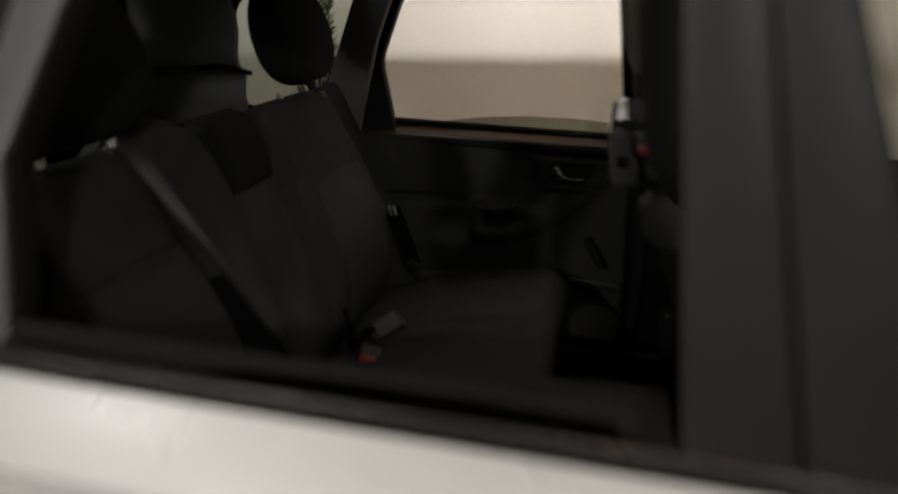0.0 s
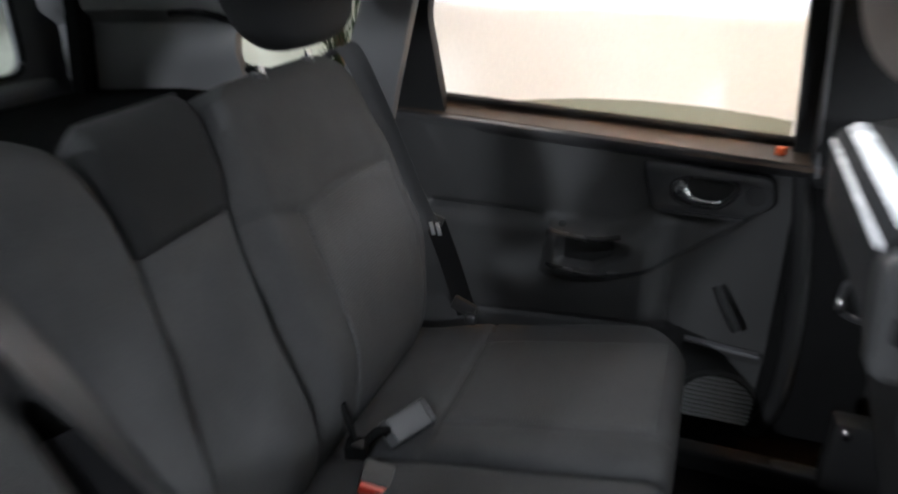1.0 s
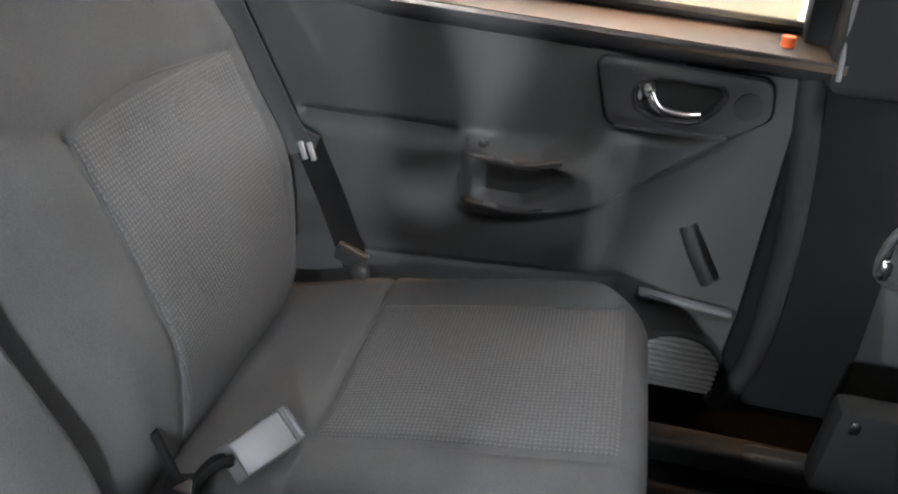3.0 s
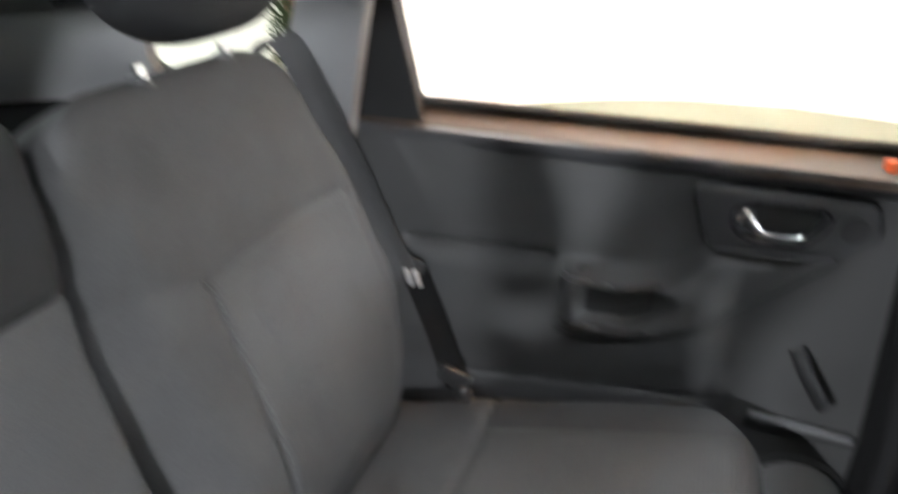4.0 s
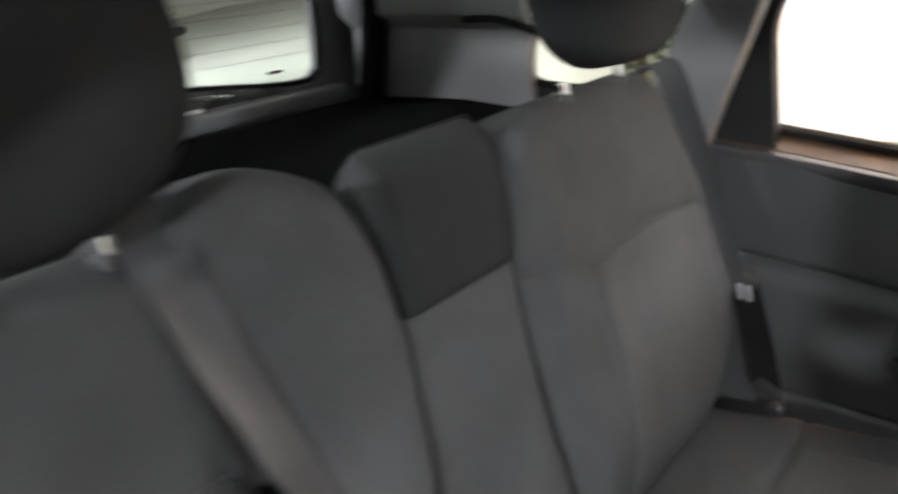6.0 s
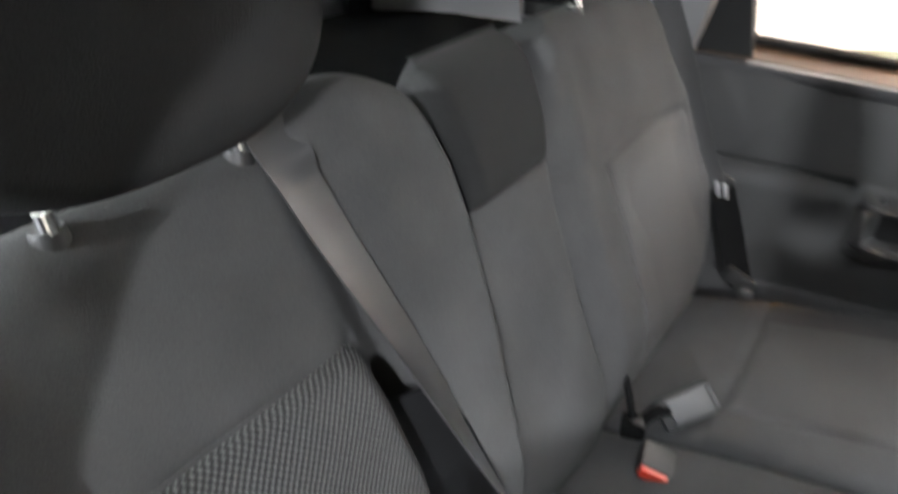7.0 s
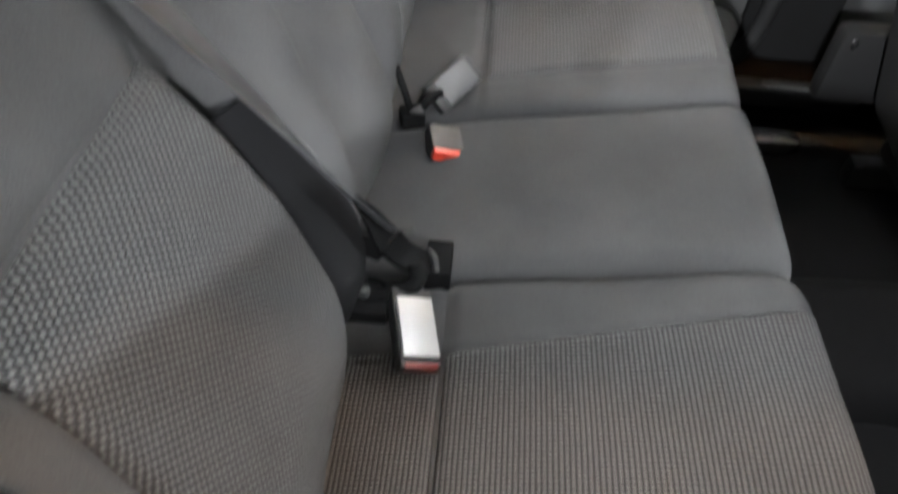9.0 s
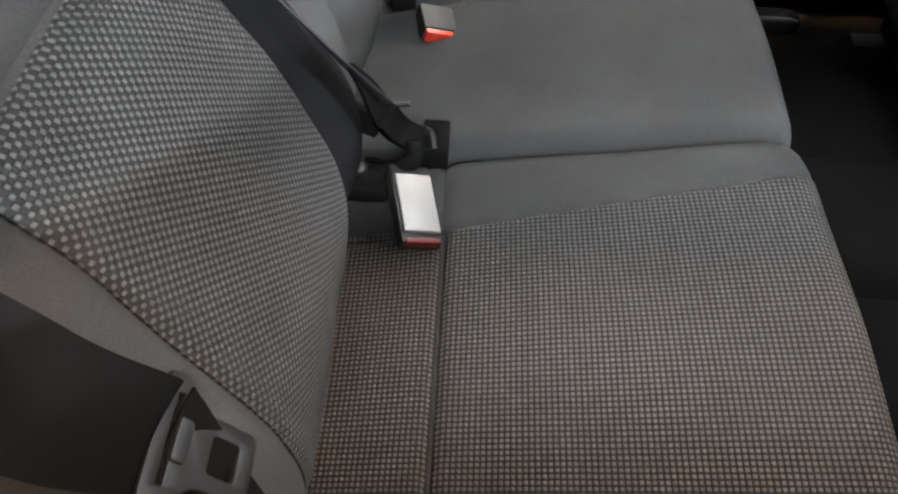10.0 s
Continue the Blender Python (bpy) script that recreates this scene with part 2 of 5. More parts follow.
def tube(bm, points, r, sides=10, closed=False):
    rings, n = [], len(points)
    up = Vector((0.13, 0.27, 0.95))
    for i, p in enumerate(points):
        a, b = (points[(i - 1) % n], points[(i + 1) % n]) if closed else (points[max(i - 1, 0)], points[min(i + 1, n - 1)])
        d = (Vector(b) - Vector(a)).normalized()
        s = d.cross(up).normalized()
        w = s.cross(d)
        rr = r[i] if isinstance(r, (list, tuple)) else r
        rings.append([bm.verts.new(Vector(p) + rr * (math.cos(k * math.tau / sides) * s + math.sin(k * math.tau / sides) * w)) for k in range(sides)])
    pairs = list(zip(rings, rings[1:])) + ([(rings[-1], rings[0])] if closed else [])
    for a, b in pairs:
        for k in range(sides):
            bm.faces.new((a[k], a[(k + 1) % sides], b[(k + 1) % sides], b[k]))
    if not closed:
        bm.faces.new(rings[0][::-1])
        bm.faces.new(rings[-1])
    return bm


def ribbon(bm, lefts, rights, thick=0.0016, across=6):
    """A belt between two edge lines of equal length, with thickness and slightly rolled edges."""
    rows = []
    n = len(lefts)
    for i in range(n):
        a, b = Vector(lefts[i]), Vector(rights[i])
        d = Vector(lefts[min(i + 1, n - 1)]) - Vector(lefts[max(i - 1, 0)])
        nor = (b - a).cross(d).normalized()
        row = []
        for k in range(across + 1):
            s = k / across
            row.append(a.lerp(b, s) + nor * 0.0022 * math.sin(math.pi * s))
        rows.append((row, nor))
    top = [[bm.verts.new(p + nor * thick / 2) for p in row] for row, nor in rows]
    low = [[bm.verts.new(p - nor * thick / 2) for p in row] for row, nor in rows]
    for i in range(n - 1):
        for k in range(across):
            bm.faces.new((top[i][k], top[i][k + 1], top[i + 1][k + 1], top[i + 1][k]))
            bm.faces.new((low[i][k], low[i + 1][k], low[i + 1][k + 1], low[i][k + 1]))
        for k in (0, across):
            bm.faces.new((top[i][k], top[i + 1][k], low[i + 1][k], low[i][k]))
    for i in (0, n - 1):
        for k in range(across):
            bm.faces.new((top[i][k], low[i][k], low[i][k + 1], top[i][k + 1]))
    return bm


def sheet(front, back, uv=None):
    """A closed pad from two equal grids of points (nu, nv, 3), with a cloth map in metres."""
    nu, nv, _ = front.shape
    verts = np.concatenate([front.reshape(-1, 3), back.reshape(-1, 3)])
    idx = np.arange(nu * nv).reshape(nu, nv)
    faces = []
    for i in range(nu - 1):
        for j in range(nv - 1):
            faces.append((idx[i, j], idx[i + 1, j], idx[i + 1, j + 1], idx[i, j + 1]))
    k = nu * nv
    faces += [(k + a, k + d, k + c, k + b) for a, b, c, d in list(faces)]
    rim = [idx[i, 0] for i in range(nu)] + [idx[nu - 1, j] for j in range(1, nv)] + [idx[i, nv - 1] for i in range(nu - 2, -1, -1)] + [idx[0, j] for j in range(nv - 2, 0, -1)]
    faces += [(a, k + a, k + b, b) for a, b in zip(rim, rim[1:] + rim[:1])]
    me = bpy.data.meshes.new("sheet")
    me.from_pydata(verts.tolist(), [], [tuple(int(v) for v in f) for f in faces])
    if uv is not None:
        both = np.concatenate([uv.reshape(-1, 2), uv.reshape(-1, 2)])
        layer = me.uv_layers.new(name="cloth")
        loops = np.empty(len(me.loops), dtype=np.int32)
        me.loops.foreach_get("vertex_index", loops)
        layer.data.foreach_set("uv", both[loops].ravel())
    bm = bmesh.new()
    bm.from_mesh(me)
    bpy.data.meshes.remove(me)
    return bm


def drop(d, r):
    """How far a rounded edge of radius r has fallen at the distance d from the rim."""
    d = np.clip(d, 0, r)
    return r - np.sqrt(np.maximum(r * r - (r - d) ** 2, 0))


def ease(n):
    t = np.linspace(0, 1, n)
    return 0.45 * t + 0.55 * (0.5 - 0.5 * np.cos(np.pi * t))


def bell(d, w):
    return np.exp(-((d / w) ** 2))


def ramp(x, a, b):
    t = np.clip((x - a) / (b - a), 0, 1)
    return t * t * (3 - 2 * t)


def line_distance(px, py, points):
    """Distance of grid points from a polyline."""
    best = np.full(px.shape, 9.0)
    for (ax, ay), (bx, by) in zip(points, points[1:]):
        t = np.clip(((px - ax) * (bx - ax) + (py - ay) * (by - ay)) / ((bx - ax) ** 2 + (by - ay) ** 2), 0, 1)
        best = np.minimum(best, np.hypot(px - ax - t * (bx - ax), py - ay - t * (by - ay)))
    return best


def plate(loops, thick, place, bevel=0.0015):
    """A flat plate with holes, cut from outlines in (a, b); place maps (a, b, c) to the world."""
    cu = bpy.data.curves.new("plate", "CURVE")
    cu.dimensions, cu.fill_mode, cu.extrude, cu.bevel_depth, cu.bevel_resolution = "2D", "BOTH", thick / 2 - bevel, bevel, 1
    for loop in loops:
        sp = cu.splines.new("POLY")
        sp.points.add(len(loop) - 1)
        for q, (a, b) in zip(sp.points, loop):
            q.co = (a, b, 0, 1)
        sp.use_cyclic_u = True
    ob = bpy.data.objects.new("plate", cu)
    me = bpy.data.meshes.new_from_object(ob)
    bm = bmesh.new()
    bm.from_mesh(me)
    bpy.data.objects.remove(ob)
    bpy.data.curves.remove(cu)
    bpy.data.meshes.remove(me)
    bmesh.ops.remove_doubles(bm, verts=bm.verts, dist=1e-5)
    for v in bm.verts:
        v.co = Vector(place(*v.co))
    return bm


def rounded(points, r, steps=5):
    """An outline with its corners rounded."""
    out, n = [], len(points)
    for i, p in enumerate(points):
        p, a, b = Vector(p), Vector(points[i - 1]), Vector(points[(i + 1) % n])
        rr = min(r, (a - p).length * 0.45, (b - p).length * 0.45)
        s, e = p + (a - p).normalized() * rr, p + (b - p).normalized() * rr
        for k in range(steps + 1):
            t = k / steps
            q = (1 - t) ** 2 * s + 2 * t * (1 - t) * p + t * t * e
            out.append((q.x, q.y))
    return out


def blob(centre, half, power=2.6, tilt=0.0, nu=40, nv=26, shape=None):
    """A stuffed pad: a rounded block, slightly uneven."""
    bm = bmesh.new()
    e = 2 / power
    sg = lambda c: math.copysign(abs(c) ** e, c)
    rows = []
    for j in range(1, nv):
        ph = -math.pi / 2 + math.pi * j / nv
        row = []
        for i in range(nu):
            th = math.tau * i / nu
            p = Vector((half[0] * sg(math.cos(ph)) * sg(math.cos(th)), half[1] * sg(math.cos(ph)) * sg(math.sin(th)), half[2] * sg(math.sin(ph))))
            if shape:
                p = shape(p)
            row.append(bm.verts.new(Vector(centre) + Matrix.Rotation(tilt, 3, "Y") @ p))
        rows.append(row)
    ends = []
    for s in (-1, 1):
        p = Vector((0, 0, s * half[2]))
        p = shape(p) if shape else p
        ends.append(bm.verts.new(Vector(centre) + Matrix.Rotation(tilt, 3, "Y") @ p))
    for a, b in zip(rows, rows[1:]):
        for i in range(nu):
            bm.faces.new((a[i], a[(i + 1) % nu], b[(i + 1) % nu], b[i]))
    for i in range(nu):
        bm.faces.new((ends[0], rows[0][(i + 1) % nu], rows[0][i]))
        bm.faces.new((ends[1], rows[-1][i], rows[-1][(i + 1) % nu]))
    return bm


def cylinder(a, b, r, sides=20, r2=None):
    a, b = Vector(a), Vector(b)
    return tube(bmesh.new(), [a, a.lerp(b, 0.5), b], [r, r, r2 or r], sides)


MID = 0.05            # the car's middle plane
FAR, NEAR = 1, -1


def side_y(side, y):
    """y of the far side, or its mirror on the near side."""
    return y if side == FAR else 2 * MID - y


# ---------------------------------------------------------------- the garage
def slab(name, lo, hi, mat, label, category):
    c = [(a + b) / 2 for a, b in zip(lo, hi)]
    s = [b - a for a, b in zip(lo, hi)]
    return tagged(part(name, one_box(c, s, 0.0), mat, smooth=False), label, category, kind="structure")


slab("ground", (-15, -7, -0.1), (7, 9, 0.0), CONCRETE, "pale concrete floor under the parked cars", "floor")
slab("wall_side", (-1.3, 1.06, 0.0), (7, 1.26, 3.6), PLASTER, "pale plastered wall close beside the car", "wall")
slab("wall_rear", (-15.2, -7, 0.0), (-15, 9, 3.6), PLASTER, "pale plastered wall behind the parked cars", "wall")
slab("wall_front", (7, -7, 0.0), (7.2, 1.06, 3.6), PLASTER, "pale plastered wall ahead of the car", "wall")
slab("wall_near", (-15, -7.2, 0.0), (7, -7, 3.6), PLASTER, "pale plastered wall across the yard", "wall")
slab("wall_far", (-15, 9, 0.0), (7, 9.2, 3.6), PLASTER, "pale plastered wall far behind", "wall")
slab("ceiling", (-15.2, -7.2, 3.6), (7.2, 9.2, 3.75), PLASTER, "pale plastered ceiling", "ceiling")


# ---------------------------------------------------------------- the car's shell
car = empty("car_body", (0.5, MID, 0.0), "silver compact car body with black window frames, parked on concrete", "car body")


def glass_y(z):
    return 0.735 - max(z - 0.955, 0) * 0.16


REAR_WINDOW = [(0.003, 0.932), (-0.022, 1.14), (0.045, 1.29), (0.13, 1.40), (0.575, 1.415), (0.624, 0.912)]
FRONT_WINDOW = [(0.800, 0.915), (0.724, 1.415), (1.20, 1.40), (1.62, 0.93)]
NEAR_REAR_WINDOW = [(0.0, 0.932), (0.012, 1.14), (0.098, 1.29), (0.17, 1.40), (0.633, 1.415), (0.678, 0.912)]
NEAR_FRONT_WINDOW = [(0.880, 0.915), (0.728, 1.415), (1.20, 1.40), (1.62, 0.93)]
QUARTER_WINDOW = [(-0.465, 1.005), (-0.47, 1.12), (-0.42, 1.30), (-0.10, 1.36), (-0.06, 1.30), (-0.17, 1.005)]


def build_side(side):
    where = lambda x, z, c: (x, side_y(side, glass_y(z) - 0.018 + c), z)
    frame_outline = [(-0.95, 0.88), (1.75, 0.86), (1.35, 1.50), (-0.72, 1.50), (-0.92, 1.2)]
    front_window = FRONT_WINDOW if side == FAR else NEAR_FRONT_WINDOW
    holes = [rounded(REAR_WINDOW if side == FAR else NEAR_REAR_WINDOW, 0.03), rounded(front_window, 0.03), rounded(QUARTER_WINDOW, 0.05)]
    part("window_frame", plate([frame_outline] + holes, 0.03, where), RUBBER, car, "black window frames")
    # outer skin below the windows: belly, crease and rubber strip
    section = [(0.012, 0.925), (0.022, 0.900), (0.036, 0.868), (0.052, 0.840), (0.050, 0.832), (0.034, 0.800), (0.032, 0.74), (0.050, 0.60), (0.062, 0.45), (0.03, 0.28), (-0.02, 0.20)]
    xs = np.linspace(-0.95, 1.75, 28)
    pts = np.array([[(x, side_y(side, 0.735 + d), z - 0.045 * x) for d, z in section] for x in xs])
    inner = pts.copy()
    inner[:, :, 1] -= 0.012 * side
    part("outer_skin", sheet(pts, inner), PAINT, car, "silver metallic paint")
    for name, mat, d, z, r in (("weather_strip", RUBBER, 0.004, 0.936, 0.0125), ("weather_lip", RAIL, 0.010, 0.948, 0.006)):
        line = [(x, side_y(side, 0.735 + d), z - 0.045 * x + (0.004 if x < 0 else 0)) for x in np.linspace(-0.9, 1.7, 30)]
        part(name, tube(bmesh.new(), line, r, 10), mat, car, "black rubber sealing strip")
    # outer pillar covers between the doors
    for name, outline in (("rear_pillar_cover", [(0.631, 1.41), (0.678, 1.41), (0.760, 0.905), (0.668, 0.912)]), ("front_pillar_cover", [(0.684, 1.41), (front_window[1][0] - 0.004, 1.41), (front_window[0][0] - 0.002, 0.90), (0.769, 0.905)])):
        part(name, plate([rounded(outline, 0.004)], 0.012, lambda x, z, c: (x, side_y(side, glass_y(z) + 0.006 + c), z)), PILLARBLACK, car, "matt black pillar film")
    # painted frame behind the rear door's window
    outline = [(-0.05, 0.93), (-0.075, 1.13), (-0.01, 1.30), (0.08, 1.44), (0.125, 1.42), (0.040, 1.295), (-0.028, 1.14), (-0.006, 0.93)]
    if side == NEAR:
        outline = [(-0.05, 0.93), (-0.045, 1.13), (0.045, 1.30), (0.12, 1.44), (0.165, 1.42), (0.094, 1.295), (0.008, 1.14), (-0.006, 0.93)]
    part("rear_frame_cover", plate([outline], 0.010, lambda x, z, c: (x, side_y(side, glass_y(z) + 0.005 + c), z)), GREYDARK, car, "grey painted frame")
    # inner trims
    c_trim = [(-0.20, 0.93), (-0.165, 1.05), (-0.10, 1.20), (-0.01, 1.40), (0.10, 1.46), (0.14, 1.44), (0.05, 1.35), (-0.022, 1.19), (-0.088, 0.975), (-0.10, 0.93)]
    part("pillar_trim", plate([rounded(c_trim, 0.012)], 0.03, lambda x, z, c: (x, side_y(side, 0.672 - max(z - 0.955, 0) * 0.16 + c), z), 0.008), GREYTRIM, car, "light grey plastic pillar trim")
    s = 0.0 if side == FAR else 0.085
    b_trim = [(0.655, 0.90), (0.625, 1.44), (0.72, 1.44), (0.78, 0.90)] if side == FAR else [(0.735, 0.90), (0.690, 1.44), (0.718, 1.44), (0.868, 0.90)]
    b_low = [(0.640 + s, 0.30), (0.650 + s, 0.55), (0.645 + s, 0.895), (0.78 + s, 0.895), (0.82 + s, 0.30)]
    part("lower_pillar_trim", plate([rounded(b_low, 0.01)], 0.05, lambda x, z, c: (x, side_y(side, 0.712 + c), z), 0.01), BLACK, car, "dark plastic lower pillar trim")
    part("middle_pillar_trim", plate([rounded(b_trim, 0.01)], 0.05, lambda x, z, c: (x, side_y(side, 0.675 - max(z - 0.955, 0) * 0.16 + c), z), 0.01), PILLARGREY, car, "dark grey plastic pillar trim")
    # Paler tube along the trim: the light on its edge as colour.
    edge_line = [(0.653 + s - 0.115 * (z - 0.92), side_y(side, 0.648 - max(z - 0.955, 0) * 0.16), z) for z in np.linspace(0.91, 1.42, 12)]
    part("pillar_edge_highlight", tube(bmesh.new(), edge_line, 0.0030, 8), GREYDARK, car, "pillar trim edge, its highlight put into a paler colour")
    # side of the load space, curving in towards the tailgate
    nu, nv = 40, 30
    u, v = np.meshgrid(np.linspace(0, 1, nu), np.linspace(0, 1, nv), indexing="ij")
    x = -0.44 - 0.335 * u + 0.03 * v
    z = 0.60 + 0.85 * v
    y = 0.685 - 0.12 * u**1.6 - np.maximum(z - 0.955, 0) * 0.16 - 0.022 * ramp(z, 1.10, 1.13) * (1 - ramp(z, 1.17, 1.2)) + 0.016 * bell(z - 1.085, 0.02) - 0.012 * ramp(z, 0.98, 1.05) * (1 - ramp(u, 0.3, 0.6)) * (z < 1.09)
    front = np.stack([x, np.vectorize(lambda q: side_y(side, q))(y), z], -1)
    back = front.copy()
    back[..., 1] += 0.02 * side
    part("load_side_trim", sheet(front, back), LOADTRIM, car, "grey moulded trim of the load space")
    low = one_box((-0.30, side_y(side, 0.70), 0.74), (0.36, 0.03, 0.46), 0.008)
    part("quarter_panel", low, PLASTIC, car)
    rim = [Vector((x, side_y(side, glass_y(z) - 0.036), z)) for x, z in rounded(QUARTER_WINDOW, 0.05)]
    part("quarter_seal", tube(bmesh.new(), rim, 0.007, 8, closed=True), BLACK, car, "black rubber seal")
    pane = plate([rounded(QUARTER_WINDOW, 0.05)], 0.004, lambda x, z, c: (x, side_y(side, glass_y(z) - 0.012 + c), z), 0.0005)
    part("quarter_pane", pane, TINT, car, "clear quarter window").visible_shadow = False
    pane = plate([rounded(front_window, 0.03)], 0.004, lambda x, z, c: (x, side_y(side, glass_y(z) - 0.012 + c), z), 0.0005)
    part("front_door_pane", pane, CLEAR, car, "clear window").visible_shadow = False
    part("front_door_panel", one_box((1.25, side_y(side, 0.715), 0.62), (0.92, 0.03, 0.60), 0.01), PLASTIC, car, "black front door trim")
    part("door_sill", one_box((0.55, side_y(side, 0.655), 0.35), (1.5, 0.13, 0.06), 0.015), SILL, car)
    part("sill_edge", blob((0.50, side_y(side, 0.563), 0.386), (0.36, 0.020, 0.022), 5.0, 0.0, 40, 30), RUBBER, car, "black sill edge")
    # Added glossy tip of the same edge, placed where its warm glint falls.
    part("sill_edge_tip", blob((0.735, side_y(side, 0.560), 0.392), (0.080, 0.015, 0.019), 4.0, 0.0, 30, 20), RAIL, car, "glossy black tip of the sill edge, added to hold its warm glint")


build_side(FAR)
build_side(NEAR)

part("roof", one_box((0.33, MID, 1.525), (2.1, 1.20, 0.03), 0.012), PAINT, car, "silver metallic roof")
part("roof_lining", one_box((0.33, MID, 1.487), (2.05, 1.16, 0.03), 0.012), HEADLINER, car, "pale grey roof lining")
part("roof_lamp_base", plate([rounded([(0.535, -0.01), (0.665, -0.01), (0.665, 0.11), (0.535, 0.11)], 0.02)], 0.016, lambda a, b, c: (a, b, 1.465 + c), 0.004), GREYTRIM, car, "pale grey roof lamp base")
part("roof_lamp_lens", plate([rounded([(0.555, 0.005), (0.645, 0.005), (0.645, 0.095), (0.555, 0.095)], 0.015)], 0.012, lambda a, b, c: (a, b, 1.452 + c), 0.004), CLEAR, car, "clear roof lamp lens").visible_shadow = False
part("floor_pan", one_box((0.45, MID, 0.25), (2.5, 1.38, 0.06), 0.01), CARPET, car, "dark carpet")
part("tunnel", blob((0.95, MID, 0.27), (0.55, 0.12, 0.10), 3.0), CARPET, car)
part("front_bulkhead", one_box((1.75, MID, 0.60), (0.06, 1.38, 0.70), 0.01), PLASTIC, car)
part("dashboard", blob((1.55, MID, 0.80), (0.24, 0.66, 0.16), 4.0), PLASTIC, car, "black dashboard")
part("windscreen", plate([rounded([(-0.58, 0.0), (0.58, 0.0), (0.50, 0.62), (-0.50, 0.62)], 0.06)], 0.005, lambda a, b, c: (1.78 - 0.72 * b + c, MID + a, 0.94 + 0.80 * b * 0.86 + c), 0.0005), CLEAR, car).visible_shadow = False

# front end, bumpers and wheels
nu, nv = 24, 20
u, v = np.meshgrid(np.linspace(0, 1, nu), np.linspace(-1, 1, nv), indexing="ij")
x = 1.74 + 0.90 * u - 0.10 * v**2 * u
z = 0.955 - 0.10 * u - 0.16 * u**4 - 0.05 * v**4
top = np.stack([x, MID + 0.69 * v * (1 - 0.08 * u), z], -1)
low = top.copy()
low[..., 2] -= 0.03
part("bonnet", sheet(top, low), PAINT, car, "silver metallic bonnet")
part("front_bumper", blob((2.56, MID, 0.46), (0.14, 0.74, 0.24), 5.0), PAINT, car)
part("rear_bumper", blob((-0.92, MID, 0.46), (0.12, 0.74, 0.20), 5.0), PAINT, car)
for side in (FAR, NEAR):
    wing = np.array([[(q, side_y(side, 0.735 + d - 0.06 * max(q - 1.9, 0)), 0.20 + (0.86 - 0.10 * max(q - 1.75, 0) - 0.20) * k / 5) for k, d in enumerate((-0.02, 0.05, 0.06, 0.045, 0.03, -0.02))] for q in np.linspace(1.752, 2.60, 12)])
    inner = wing.copy()
    inner[..., 1] -= 0.012 * side
    part("front_wing", sheet(wing, inner), PAINT, car, "silver metallic front wing")
    for q in (-0.32, 2.12):
        y = side_y(side, 0.665)
        tyre = part("wheel", cylinder((q, y - 0.085, 0.285), (q, y + 0.085, 0.285), 0.285, 36), RUBBER, car, "black tyre with a steel rim")
        part("rim", cylinder((q, y - 0.089, 0.285), (q, y + 0.089, 0.285), 0.185, 30), SILVERPLASTIC, tyre, "silver wheel rim")

# tailgate
REAR_GLASS = rounded([(-0.43, 0.036), (-0.33, 0.040), (-0.20, 0.058), (0.0, 0.084), (0.20, 0.058), (0.33, 0.040), (0.43, 0.036), (0.40, 0.40), (-0.40, 0.40)], 0.045)
gate = lambda a, b, c: (-0.80 + 0.10 * b + c, MID + a, 0.975 + b)
part("tailgate_frame", plate([[(-0.53, -0.04), (0.53, -0.04), (0.525, 0.12), (0.48, 0.50), (-0.48, 0.50), (-0.525, 0.12)], REAR_GLASS], 0.016, gate, 0.005), GREYDARK, car, "grey tailgate trim")
part("tailgate_seal", tube(bmesh.new(), [Vector(gate(a, b, 0.075)) for a, b in [(-0.505, -0.06), (-0.512, 0.12), (-0.475, 0.49), (0.475, 0.49), (0.512, 0.12), (0.505, -0.06)]], 0.024, 8), BLACK, car, "black rubber tailgate seal")
part("rear_pane", plate([REAR_GLASS], 0.004, gate, 0.0005), TINT, car, "clear rear window with heating wires").visible_shadow = False
part("rear_seal", tube(bmesh.new(), [Vector(gate(a, b, 0.012)) for a, b in REAR_GLASS], 0.005, 8, closed=True), BLACK, car, "black rubber seal")
for k in range(12):
    b = 0.092 + 0.026 * k
    part("heating_wire", tube(bmesh.new(), [Vector(gate(a, b, 0.004)) for a in (-0.41, 0, 0.41)], 0.0003, 5), GREYDARK, car)
part("tailgate_panel", one_box((-0.83, MID, 0.68), (0.05, 1.18, 0.60), 0.01), PLASTIC, car)
part("tailgate_ledge", blob((-0.785, MID, 0.985), (0.035, 0.49, 0.018), 4.0), GREYDARK, car, "grey tailgate ledge")
part("parcel_shelf", one_box((-0.485, MID, 0.955), (0.55, 1.22, 0.02), 0.006), BLACK, car, "black parcel shelf")
part("glass_mark", one_box((-0.786, 0.378, 1.040), (0.002, 0.030, 0.006), 0.0006), BEZEL, car, "small printed mark on the rear window")
for k in (0, 1):
    cord = smooth_line([(-0.535, side_y((FAR, NEAR)[k], 0.615), 1.120), (-0.455, side_y((FAR, NEAR)[k], 0.612), 1.124), (-0.365, side_y((FAR, NEAR)[k], 0.610), 1.108)], 6)
    part("shelf_cord", tube(bmesh.new(), cord, 0.0065, 8), BLACK, car, "black shelf strap")
